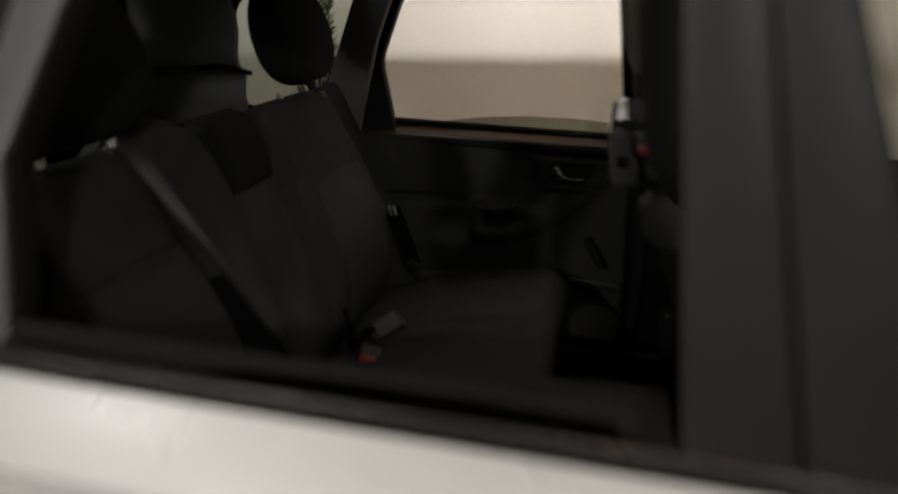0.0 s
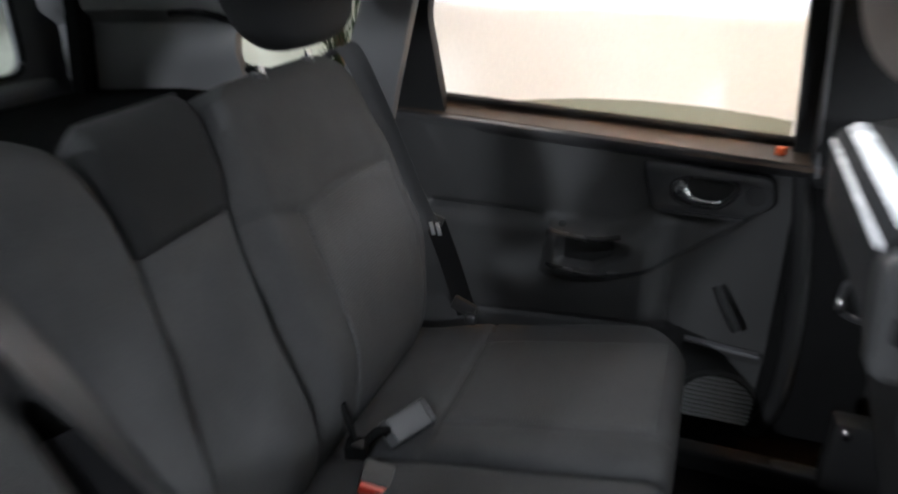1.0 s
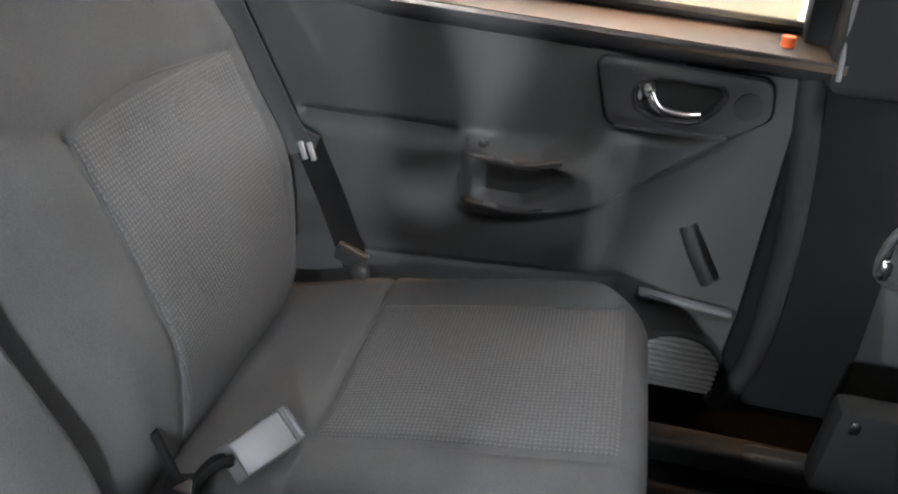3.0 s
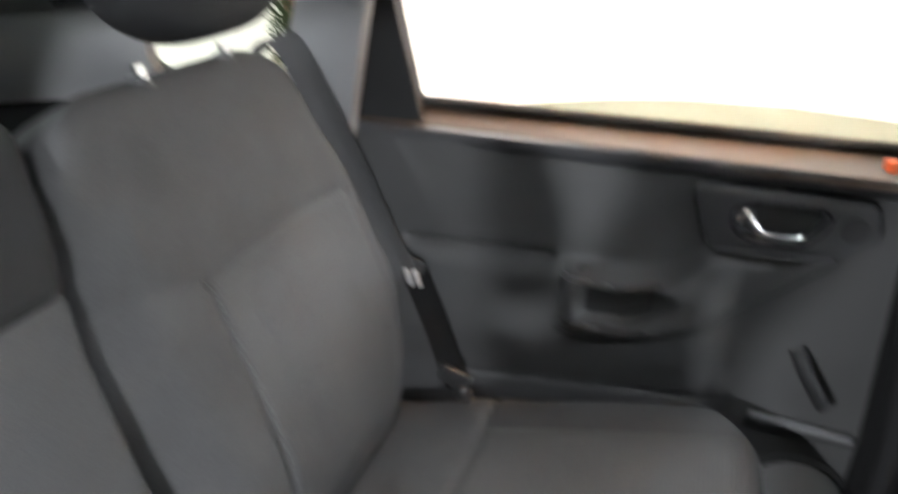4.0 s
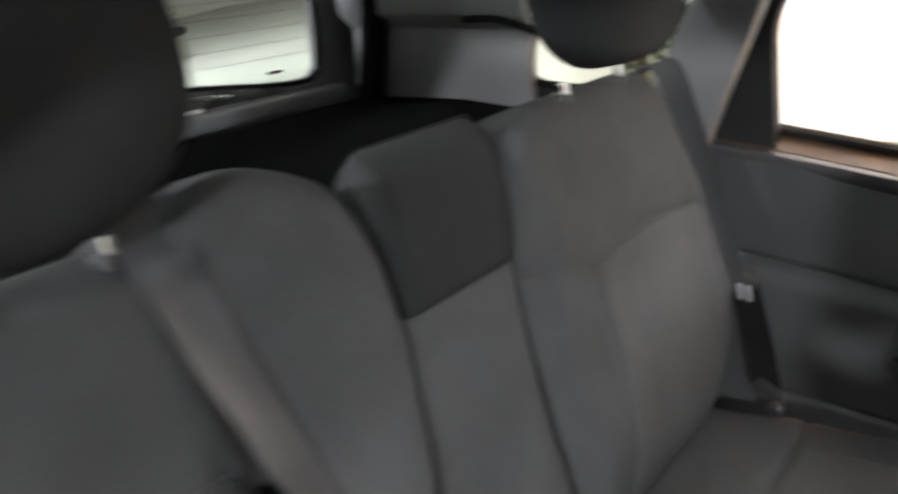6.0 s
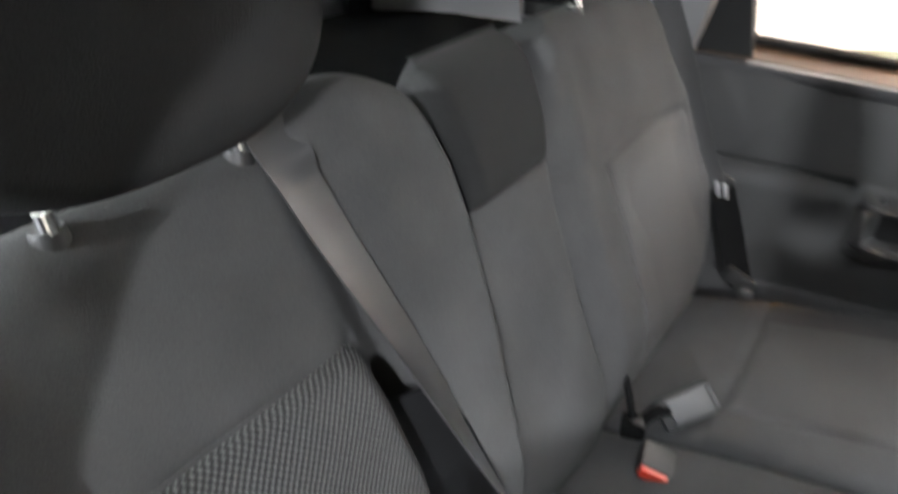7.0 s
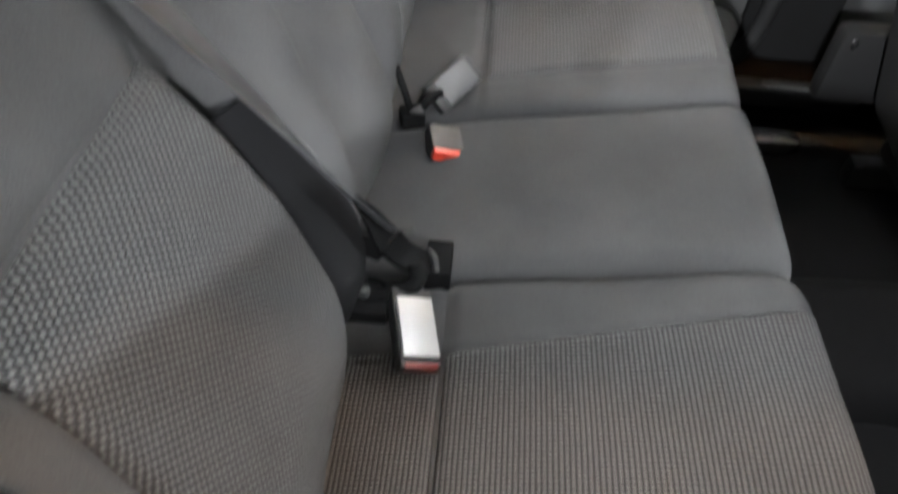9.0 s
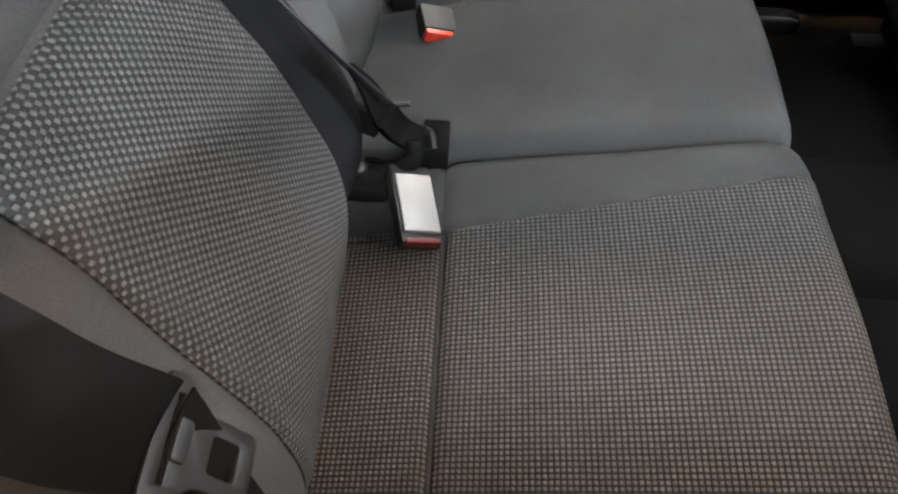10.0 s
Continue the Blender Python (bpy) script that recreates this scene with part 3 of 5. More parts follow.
cover = rounded([(-0.34, 0.020), (0.34, 0.020), (0.33, 0.036), (0.20, 0.054), (0.0, 0.080), (-0.20, 0.054), (-0.33, 0.036)], 0.006)
part("wiper_cover", plate([cover], 0.010, lambda p, q, r: gate(p, q, r + 0.012), 0.003), RAIL, car, "glossy black wiper motor cover")
wiper = [Vector(gate(p, 0.030 + 0.030 * math.cos(p * 4.0) ** 2, 0.026)) for p in np.linspace(-0.26, 0.22, 12)]
part("rear_wiper", tube(bmesh.new(), wiper, 0.005, 8), RAIL, car, "glossy black wiper arm")
part("wiper_trim", tube(bmesh.new(), [Vector(gate(p, 0.022 + 0.012 * math.cos(p * 5.0), 0.028)) for p in np.linspace(-0.14, 0.16, 10)], 0.004, 8), SATIN, car, "bright trim strip")


# ---------------------------------------------------------------- rear doors' inner side
def build_door(side):
    door = empty("rear_door", (0.28, side_y(side, 0.72), 0.30), "black plastic car door trim with cloth insert and wind-down window", "car door", "rear doors")
    nu, nv = 170, 150
    u, v = np.meshgrid(np.linspace(0, 1, nu), np.linspace(0, 1, nv), indexing="ij")
    x = -0.115 + (0.665 + 0.115) * u
    z = 0.30 + (0.935 - 0.30) * v - 0.045 * x * v
    h = 0.012 * ramp(z, 0.40, 0.52) * (1 - ramp(x, 0.42, 0.46))
    h = h + 0.014 * ramp(z, 0.55, 0.64) * (1 - ramp(z, 0.735, 0.785)) * (1 - ramp(x, 0.40, 0.44))
    edge = np.interp(x, [-0.2, 0.20, 0.26, 0.33, 0.43, 0.55, 0.62], [0.665, 0.662, 0.655, 0.662, 0.70, 0.79, 0.86])
    top = np.interp(x, [-0.2, 0.20, 0.225, 0.33, 0.37, 0.41, 0.44, 0.70], [0.60, 0.60, 0.772, 0.762, 0.785, 0.815, 0.820, 0.82])
    rest = ramp(z, edge - 0.008, edge + 0.012) * (1 - ramp(z, top - 0.034, top + 0.008)) * ramp(x, 0.195, 0.245) * (1 - ramp(x, 0.46, 0.62))
    h = h + 0.022 * rest
    floor_z = np.interp(x, [0.2, 0.31, 0.40], [0.690, 0.690, 0.735])
    pocket = ramp(x, 0.236, 0.262) * (1 - ramp(x, 0.335, 0.385)) * ramp(z, floor_z - 0.004, floor_z + 0.008) * (1 - ramp(z, 0.738, 0.748))
    h = h - 0.026 * pocket
    h = h - 0.010 * bell(line_distance(x, z, [(-0.02, 0.772), (0.20, 0.772)]), 0.006) - 0.004 * bell(line_distance(x, z, [(0.06, 0.545), (0.46, 0.57)]), 0.006)
    h = h + 0.010 * ramp(z, 0.515, 0.54) * (1 - ramp(z, 0.543, 0.549)) * ramp(x, 0.49, 0.508) * (1 - ramp(x, 0.62, 0.65))
    h = h - 0.02 * drop(np.minimum(np.minimum(x + 0.115, 0.665 - x), 0.2), 0.02) / 0.02
    front = np.stack([x, side_y(side, 0) + side * (0.70 - h), z], -1) if side == FAR else np.stack([x, 2 * MID - 0.70 + h, z], -1)
    back = front.copy()
    back[..., 1] = side_y(side, 0.725)
    part("panel", sheet(front, back), PANEL, door)
    on = lambda d: (lambda a, b, c: (a, side_y(side, 0.70 - d - c), b))
    insert = rounded([(-0.075, 0.905), (0.383, 0.893), (0.408, 0.815), (0.372, 0.798), (0.345, 0.772), (0.25, 0.780), (-0.01, 0.787), (-0.05, 0.80)], 0.02)
    part("upper_insert", plate([insert], 0.012, on(0.004), 0.004), INSERT, door, "dark cloth insert")
    # rail under the window
    rail_pts, n = [], 40
    xs = np.linspace(-0.10, 0.66, n)
    lean = lambda q: 0.085 * max(q - 0.05, 0)      # the ledge widens towards the front
    prof = [(0.002, 0.000), (0.010, -0.004), (0.013, -0.012), (0.010, -0.024), (0.0, -0.034), (-0.02, -0.036)]
    pts = np.array([[(q, side_y(side, 0.700 - lean(q) * (1 - k / 5) - d), 0.947 - 0.030 * q + e) for k, (d, e) in enumerate(prof)] for q in xs])
    bk = pts.copy()
    bk[..., 1] = side_y(side, 0.735)
    # On the near side rail and ledge go black: their shade as colour.
    part("belt_rail", sheet(pts, bk), BEZEL if side == FAR else RUBBER, door, "soft grey rail")
    prof = [0.0, 0.3, 0.7, 1.0]                    # it rises towards the pane
    pts = np.array([[(q, side_y(side, (0.699 - lean(q)) * (1 - f) + 0.734 * f), (0.9485 - 0.030 * q) * (1 - f) + (0.967 - 0.047 * q) * f) for f in prof] for q in xs])
    bk = pts.copy()
    bk[..., 2] -= 0.012
    part("window_ledge", sheet(pts, bk), LEDGE if side == FAR else RUBBER, door, "satin dark ledge under the window")
    seal = smooth_line([(0.640, side_y(side, 0.692), 0.90), (0.668, side_y(side, 0.685), 0.70), (0.676, side_y(side, 0.680), 0.52), (0.662, side_y(side, 0.680), 0.42), (0.605, side_y(side, 0.680), 0.335), (0.47, side_y(side, 0.680), 0.312), (0.20, side_y(side, 0.680), 0.310)], 8)
    part("door_seal", tube(bmesh.new(), seal, 0.017, 10), RUBBER, door, "black rubber door seal")
    lip = [(q, side_y(side, 0.730), 0.974 - 0.047 * q) for q in np.linspace(-0.01, 0.63, 30)]
    part("window_seal", tube(bmesh.new(), lip, 0.008, 8), RUBBER, door)
    # the lowered pane shows its curved top edge
    sunk = 0.0 if side == FAR else 0.035
    tops = [(0.10, 0.968), (0.18, 0.979), (0.26, 0.987), (0.36, 0.991), (0.48, 0.988), (0.58, 0.979), (0.612, 0.975), (0.612, 0.90), (0.10, 0.90)]
    part("lowered_pane", plate([tops], 0.004, lambda a, b, c: (a, side_y(side, 0.738 + c), b - sunk), 0.001), DOORGLASS, door, "green-tinted lowered window pane")
    # handle bezel with its recess
    bez = rounded([(0.388, 0.897), (0.592, 0.886), (0.600, 0.845), (0.56, 0.818), (0.410, 0.818)], 0.012)
    hole = rounded([(0.432, 0.872), (0.47, 0.884), (0.540, 0.880), (0.550, 0.865), (0.535, 0.840), (0.515, 0.826), (0.46, 0.826), (0.435, 0.840)], 0.016)
    # A larger black plate behind the bezel paints the shade of its gap.
    gap = rounded([(0.383, 0.901), (0.597, 0.890), (0.606, 0.843), (0.562, 0.813), (0.406, 0.813)], 0.013)
    part("bezel_gap_shade", plate([gap, hole], 0.012, on(0.006), 0.001), BLACK, door, "black plate drawn as the shaded gap round the bezel")
    part("handle_bezel", plate([bez, hole], 0.030, on(0.008), 0.005), BEZEL, door, "dark grey plastic bezel")
    rim = tube(bmesh.new(), [Vector(on(0.020)(a, b, 0)) for a, b in hole], 0.0035, 8, closed=True)
    part("handle_rim", rim, RAIL, door)
    part("handle_cup", plate([hole], 0.004, on(-0.004), 0.001), PLASTIC, door)
    lever = bmesh.new()
    line = smooth_line([on(0.008)(0.448, 0.872, 0), on(0.022)(0.456, 0.858, 0), on(0.024)(0.470, 0.842, 0), on(0.020)(0.500, 0.836, 0), on(0.018)(0.520, 0.838, 0)], 6)
    tube(lever, line, [0.010 if i < 6 else 0.0065 for i in range(len(line))], 12)
    part("door_handle", lever, CHROME, door, "chrome pull lever")
    part("handle_hub", blob(on(0.010)(0.445, 0.862, 0), (0.011, 0.010, 0.020), 2.2), CHROME, door, "chrome hub")
    part("bezel_knob", cylinder(on(0.014)(0.573, 0.858, 0), on(0.026)(0.573, 0.858, 0), 0.017), PLASTIC, door, "round black cap")
    shelf = one_box(on(0.022)(0.488, 0.8135, 0), (0.14, 0.014, 0.006), 0.002)
    part("bezel_ledge", shelf, BEZEL, door)
    # grab pull: glossy bars above and below the pocket
    for za, zb, d in ((0.757, 0.752, 0.054), (0.683, 0.679, 0.050)):
        bar = smooth_line([on(d - 0.012)(0.226, za, 0), on(d)(0.245, za, 0), on(d)(0.31, zb, 0), on(d - 0.004)(0.36, zb + 0.010, 0)], 6)
        part("grab_bar", tube(bmesh.new(), bar, 0.0045, 10), RAIL, door, "glossy black grab bar")
    part("screw_cap", blob(on(0.044)(0.252, 0.772, 0), (0.007, 0.006, 0.005)), RAIL, door)
    # A darker plate in the pocket stands in for the shade inside it.
    cup = rounded([(0.240, 0.692), (0.240, 0.744), (0.352, 0.742), (0.372, 0.728), (0.318, 0.692)], 0.006)
    part("pocket_shade", plate([cup], 0.004, on(0.024), 0.001), INSERT, door, "dark plate that puts the pocket's shade into colour")
    # window crank
    arm = tube(bmesh.new(), smooth_line([on(0.018)(0.538, 0.678, 0), on(0.034)(0.552, 0.652, 0), on(0.034)(0.580, 0.604, 0)], 6), 0.010, 12)
    crank = part("window_crank", arm, RUBBER, door, "black window winder")
    part("crank_hub", cylinder(on(0.0)(0.538, 0.680, 0), on(0.028)(0.538, 0.680, 0), 0.017, 24, 0.013), PLASTIC, crank)
    part("crank_knob", blob(on(0.050)(0.586, 0.592, 0), (0.015, 0.022, 0.015), 2.4), PLASTIC, crank)
    part("pocket_lip", one_box(on(0.016)(0.562, 0.552, 0), (0.135, 0.016, 0.007), 0.0025, Matrix.Rotation(0.10 * side, 4, "Y") if side == FAR else Matrix.Rotation(0.10, 4, "Y")), GREYDARK, door, "satin grey pocket lip")
    # loudspeaker with its slats
    cx, cz, r = 0.572, 0.412, 0.074
    ring = tube(bmesh.new(), [Vector(on(0.004)(cx + r * math.cos(k * math.tau / 40), cz + r * math.sin(k * math.tau / 40), 0)) for k in range(40)], 0.006, 8, closed=True)
    part("speaker_ring", ring, PANEL, door)
    part("speaker_back", cylinder(on(-0.006)(cx, cz, 0), on(0.001)(cx, cz, 0), r, 40), PANEL, door)
    for k in range(13):
        dz = -0.062 + k * 0.124 / 12
        w = math.sqrt(max(r * r - dz * dz, 0)) - 0.003
        part("speaker_slat", one_box(on(0.005)(cx, cz + dz, 0), (2 * w, 0.0065, 0.0052), 0.0012), SLAT, door)
    if side == FAR:
        pin = cylinder((0.598, side_y(side, 0.685), 0.922), (0.598, side_y(side, 0.685), 0.945), 0.008, 16)
        part("lock_pin", pin, ORANGE, door, "orange lock mark")
    return door


build_door(FAR)
build_door(NEAR)


# ---------------------------------------------------------------- rear seats
LEAN = (0.908, 0.418)


def back_plane(z):
    """The backrests' front plane, which tucks back over the cushions."""
    return 0.09 - (z - 0.555) * 0.46 - 2.7 * np.clip(0.725 - z, 0, 1) ** 2


def back_mesh(surface, yl, yr, zt, z0, nu, nv, thick):
    u, v = np.meshgrid(ease(nu), ease(nv), indexing="ij")
    zz = z0 + (1.0 - z0) * v
    y = yl(zz) + (yr(zz) - yl(zz)) * u
    z = z0 + (zt(y) - z0) * v
    y = yl(z) + (yr(z) - yl(z)) * u
    off = surface(y, z)
    x0 = back_plane(z)
    front = np.stack([x0 + off * LEAN[0], y, z + off * LEAN[1]], -1)
    back = np.stack([x0 - thick * LEAN[0], y, z - thick * LEAN[1]], -1)
    return sheet(front, back, np.stack([y, z / LEAN[0]], -1))


def back_point(surface, y, z, lift=0.0):
    off = float(surface(np.array([y]), np.array([z]))[0]) + lift
    return Vector((float(back_plane(z)) + off * LEAN[0], y, z + off * LEAN[1]))


def seam_cord(name, surface, points, r, mat, parent, lift=0.0, label=""):
    line = [back_point(surface, p.x, p.y, lift) for p in smooth_line([(a, b, 0) for a, b in points], 8)]
    return part(name, tube(bmesh.new(), line, r, 6), mat, parent, label)


def interp(zs, ys):
    return lambda z: np.interp(z, zs, ys)


def headrest(seat, y, z, half_y, posts):
    shape = lambda p: Vector((p.x * (1 - 0.25 * max(p.z, 0) / 0.12) + 0.012 * (1 - (p.y / half_y) ** 2) * (p.x > 0), p.y * (1 - 0.22 * max(p.z / 0.11, 0) ** 2 - 0.12 * max(-p.z / 0.11, 0) ** 3), p.z))
    rest = part("headrest", blob((-0.165, y, z), (0.062, half_y, 0.122), 3.0, radians(-14), 56, 36, shape), CLOTH_DARK, seat, "dark cloth headrest")
    for q in posts:
        part("headrest_post", cylinder((-0.160, q, 1.03), (-0.172, q, z - 0.05), 0.0055, 16), CHROME, rest, "chrome post")
        part("post_guide", cylinder((-0.166, q, 1.060), (-0.168, q, 1.078), 0.0125, 18, 0.011), PLASTIC, seat)
        part("guide_collar", cylinder((-0.163, q, 1.076), (-0.165, q, 1.090), 0.0068, 18), CHROME, seat)


def cushion_z(x):
    return 0.557 + 0.19 * (x - 0.13)


def cushion(seat, yl, yr, relief, mat=CLOTH, x0=-0.03, round_side=0.028, x1=lambda y: 0.505 + 0 * y):
    def surface(x, y):
        d = np.minimum(y - yl, yr - y)
        return relief(x, y) - drop(d, round_side) - drop(x1(y) - x, 0.045)

    nu, nv = 100, 80
    u, v = np.meshgrid(ease(nu), ease(nv), indexing="ij")
    y = yl + (yr - yl) * v
    x = x0 + (x1(y) - x0) * u
    z = cushion_z(x) + surface(x, y)
    top = np.stack([x, y, z], -1)
    low = np.stack([x - 0.03 * u, y, np.full_like(z, 0.36)], -1)
    part("cushion", sheet(top, low, np.stack([x, y], -1)), mat, seat)
    return surface


def cushion_inset(name, seat, surface, x0, x1, y0, y1, mat, label, lift=0.003):
    """A panel let into the cushion; its inner border y1 may run aslant."""
    u, v = np.meshgrid(np.linspace(0, 1, 60), np.linspace(0, 1, 50), indexing="ij")
    x = x0 + (x1 - x0) * u
    top_y = y1(x) if callable(y1) else y1 + 0 * x
    y = y0 + (top_y - y0) * v
    rim = np.minimum(np.minimum(u, 1 - u) * (x1 - x0), np.minimum(v, 1 - v) * np.abs(top_y - y0))
    z = cushion_z(x) + surface(x, y) + lift * ramp(rim, -0.002, 0.005)
    top = np.stack([x, y, z], -1)
    low = top.copy()
    low[..., 2] -= 0.008
    return part(name, sheet(top, low, np.stack([x, y], -1)), mat, seat, label)


def cushion_line(name, seat, surface, points, r, mat, lift=0.0):
    pts = smooth_line([(a, b, 0) for a, b in points], 10)
    line = [Vector((p.x, p.y, cushion_z(p.x) + float(surface(np.array([p.x]), np.array([p.y]))[0]) + lift)) for p in pts]
    part(name, tube(bmesh.new(), line, r, 6), mat, seat)


def build_far_seat():
    seat = empty("rear_seat", (0.2, 0.38, 0.30), "dark grey cloth rear seat with headrest and knit centre panel", "car seat", "rear seats")
    yl = interp([0.5, 0.66, 0.80, 0.90, 0.97, 1.03, 1.10], [0.120, 0.116, 0.119, 0.137, 0.159, 0.182, 0.232])
    yr = interp([0.5, 0.66, 0.78, 0.90, 1.00, 1.10], [0.535, 0.550, 0.600, 0.606, 0.602, 0.585])
    zt = lambda y: 1.088 - 0.03 * np.clip((0.27 - y) / 0.09, 0, 1) ** 2 - 0.03 * np.clip((y - 0.53) / 0.07, 0, 1) ** 2
    seams = [[(0.150, 0.925), (0.21, 0.915), (0.281, 0.893)], [(0.281, 0.893), (0.40, 0.905), (0.566, 0.888)], [(0.281, 0.893), (0.262, 0.77), (0.240, 0.640), (0.236, 0.57)], [(0.566, 0.888), (0.560, 0.76), (0.505, 0.62)]]

    def surface(y, z):
        s = 0.012 * bell(y - 0.205, 0.06) * ramp(z, 0.62, 0.75) + 0.006 * bell(z - 1.0, 0.08)
        s = s - 0.0045 * ramp(y, 0.285, 0.36) * (1 - ramp(y, 0.49, 0.56)) * (1 - ramp(z, 0.86, 0.90)) * ramp(z, 0.6, 0.7)
        s = s + 0.012 * bell(y - 0.575, 0.03) * ramp(z, 0.64, 0.74) * (1 - ramp(z, 0.9, 1.0))
        for q in seams:
            s = s - 0.0045 * bell(line_distance(y, z, q), 0.006)
        s = s + 0.0015 * np.sin(y * 37 + z * 21) * np.sin(z * 29 - y * 11)
        s = s - 0.019 * (1 - ramp(y - yl(z), 0.020, 0.075)) * ramp(z, 0.58, 0.68) * (1 - ramp(z, 0.96, 1.04))
        return s - drop(y - yl(z), 0.040) - drop(yr(z) - y, 0.032) - drop(zt(y) - z, 0.045)

    part("backrest", back_mesh(surface, yl, yr, zt, 0.50, 110, 130, 0.10), CLOTH, seat)
    il, ir = interp([0.56, 0.64, 0.77, 0.893], [0.238, 0.243, 0.265, 0.284]), interp([0.56, 0.62, 0.76, 0.89], [0.49, 0.503, 0.555, 0.561])
    panel = lambda y, z: surface(y, z) + 0.0012
    part("centre_panel", back_mesh(panel, il, ir, lambda y: 0.889 + 0.006 * np.sin((y - 0.281) / 0.285 * np.pi), 0.565, 60, 60, 0.002), RIB, seat, "finely ribbed centre panel")
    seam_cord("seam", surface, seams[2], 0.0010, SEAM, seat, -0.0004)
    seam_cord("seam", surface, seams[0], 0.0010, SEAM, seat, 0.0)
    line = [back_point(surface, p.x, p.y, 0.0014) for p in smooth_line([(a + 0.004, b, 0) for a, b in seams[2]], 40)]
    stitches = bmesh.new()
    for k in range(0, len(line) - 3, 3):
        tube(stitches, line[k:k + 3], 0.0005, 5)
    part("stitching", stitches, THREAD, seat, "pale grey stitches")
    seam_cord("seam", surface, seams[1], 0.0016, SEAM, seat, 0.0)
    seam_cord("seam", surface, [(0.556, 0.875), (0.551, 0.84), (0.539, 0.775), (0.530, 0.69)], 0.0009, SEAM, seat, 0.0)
    headrest(seat, 0.445, 1.222, 0.136, (0.358, 0.500))
    fold = [(0.138, 0.205), (0.142, 0.40), (0.146, 0.575)]

    def relief(x, y):
        s = 0.010 * bell(y - 0.40, 0.14) * ramp(x, 0.12, 0.25) - 0.005 * bell(x - 0.14, 0.006) - 0.008 * (1 - ramp(x, 0.0, 0.14))
        s = s - 0.003 * bell(np.abs(y - 0.285), 0.004) * ramp(x, 0.14, 0.16)
        return s + 0.0015 * np.sin(x * 31 + y * 17) * np.sin(y * 23)

    top = cushion(seat, 0.212, 0.632, relief, round_side=0.032, x1=lambda y: 0.503 - 0.055 * np.clip((y - 0.51) / 0.12, 0, 1) ** 2)
    cushion_inset("seat_panel", seat, top, 0.150, 0.470, 0.292, 0.540, RIB, "finely ribbed seat panel")
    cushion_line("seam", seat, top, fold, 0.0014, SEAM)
    return seat


def build_mid_seat():
    seat = empty("rear_seat", (0.2, 0.06, 0.30), "narrow dark grey cloth middle rear seat with fold-away pad", "car seat", "rear seats")
    yl = interp([0.5, 0.66, 0.76, 0.84, 0.93, 1.1], [-0.108, -0.093, -0.067, -0.045, -0.025, -0.010])
    yr = interp([0.5, 0.66, 0.80, 0.90, 0.97, 1.03, 1.1], [0.116, 0.112, 0.115, 0.133, 0.154, 0.176, 0.222])
    zt = lambda y: 0.952 + 0.0 * y

    def surface(y, z):
        d = np.minimum(y - yl(z), yr(z) - y)
        return -0.008 + 0.014 * ramp(y, -0.02, 0.08) - drop(d, 0.014) - drop(zt(y) - z, 0.012) + 0.001 * np.sin(z * 30 + y * 20)

    part("backrest", back_mesh(surface, yl, yr, zt, 0.50, 60, 100, 0.09), CLOTH, seat)
    zp = lambda y: 1.098 - 0.03 * np.clip((0.03 - y) / 0.045, 0, 1) ** 2

    pl = interp([0.94, 1.0, 1.05, 1.1], [-0.013, -0.010, -0.004, 0.012])

    def pad(y, z):
        d = np.minimum(y - pl(z), yr(z) - y)
        return 0.006 + 0.010 * bell(z - 0.99, 0.05) - drop(d, 0.022) - 1.1 * drop(zp(y) - z, 0.075) - drop(z - 0.946, 0.014)

    part("head_pad", back_mesh(pad, pl, yr, zp, 0.946, 50, 50, 0.055), CLOTH_DARK, seat, "dark cloth fold-away head pad")

    def relief(x, y):
        return 0.006 * bell(y - 0.06, 0.1) * ramp(x, 0.1, 0.25) - 0.008 * (1 - ramp(x, 0.0, 0.14)) + 0.0012 * np.sin(x * 27 + y * 13)

    cushion(seat, -0.078, 0.208, relief)
    return seat


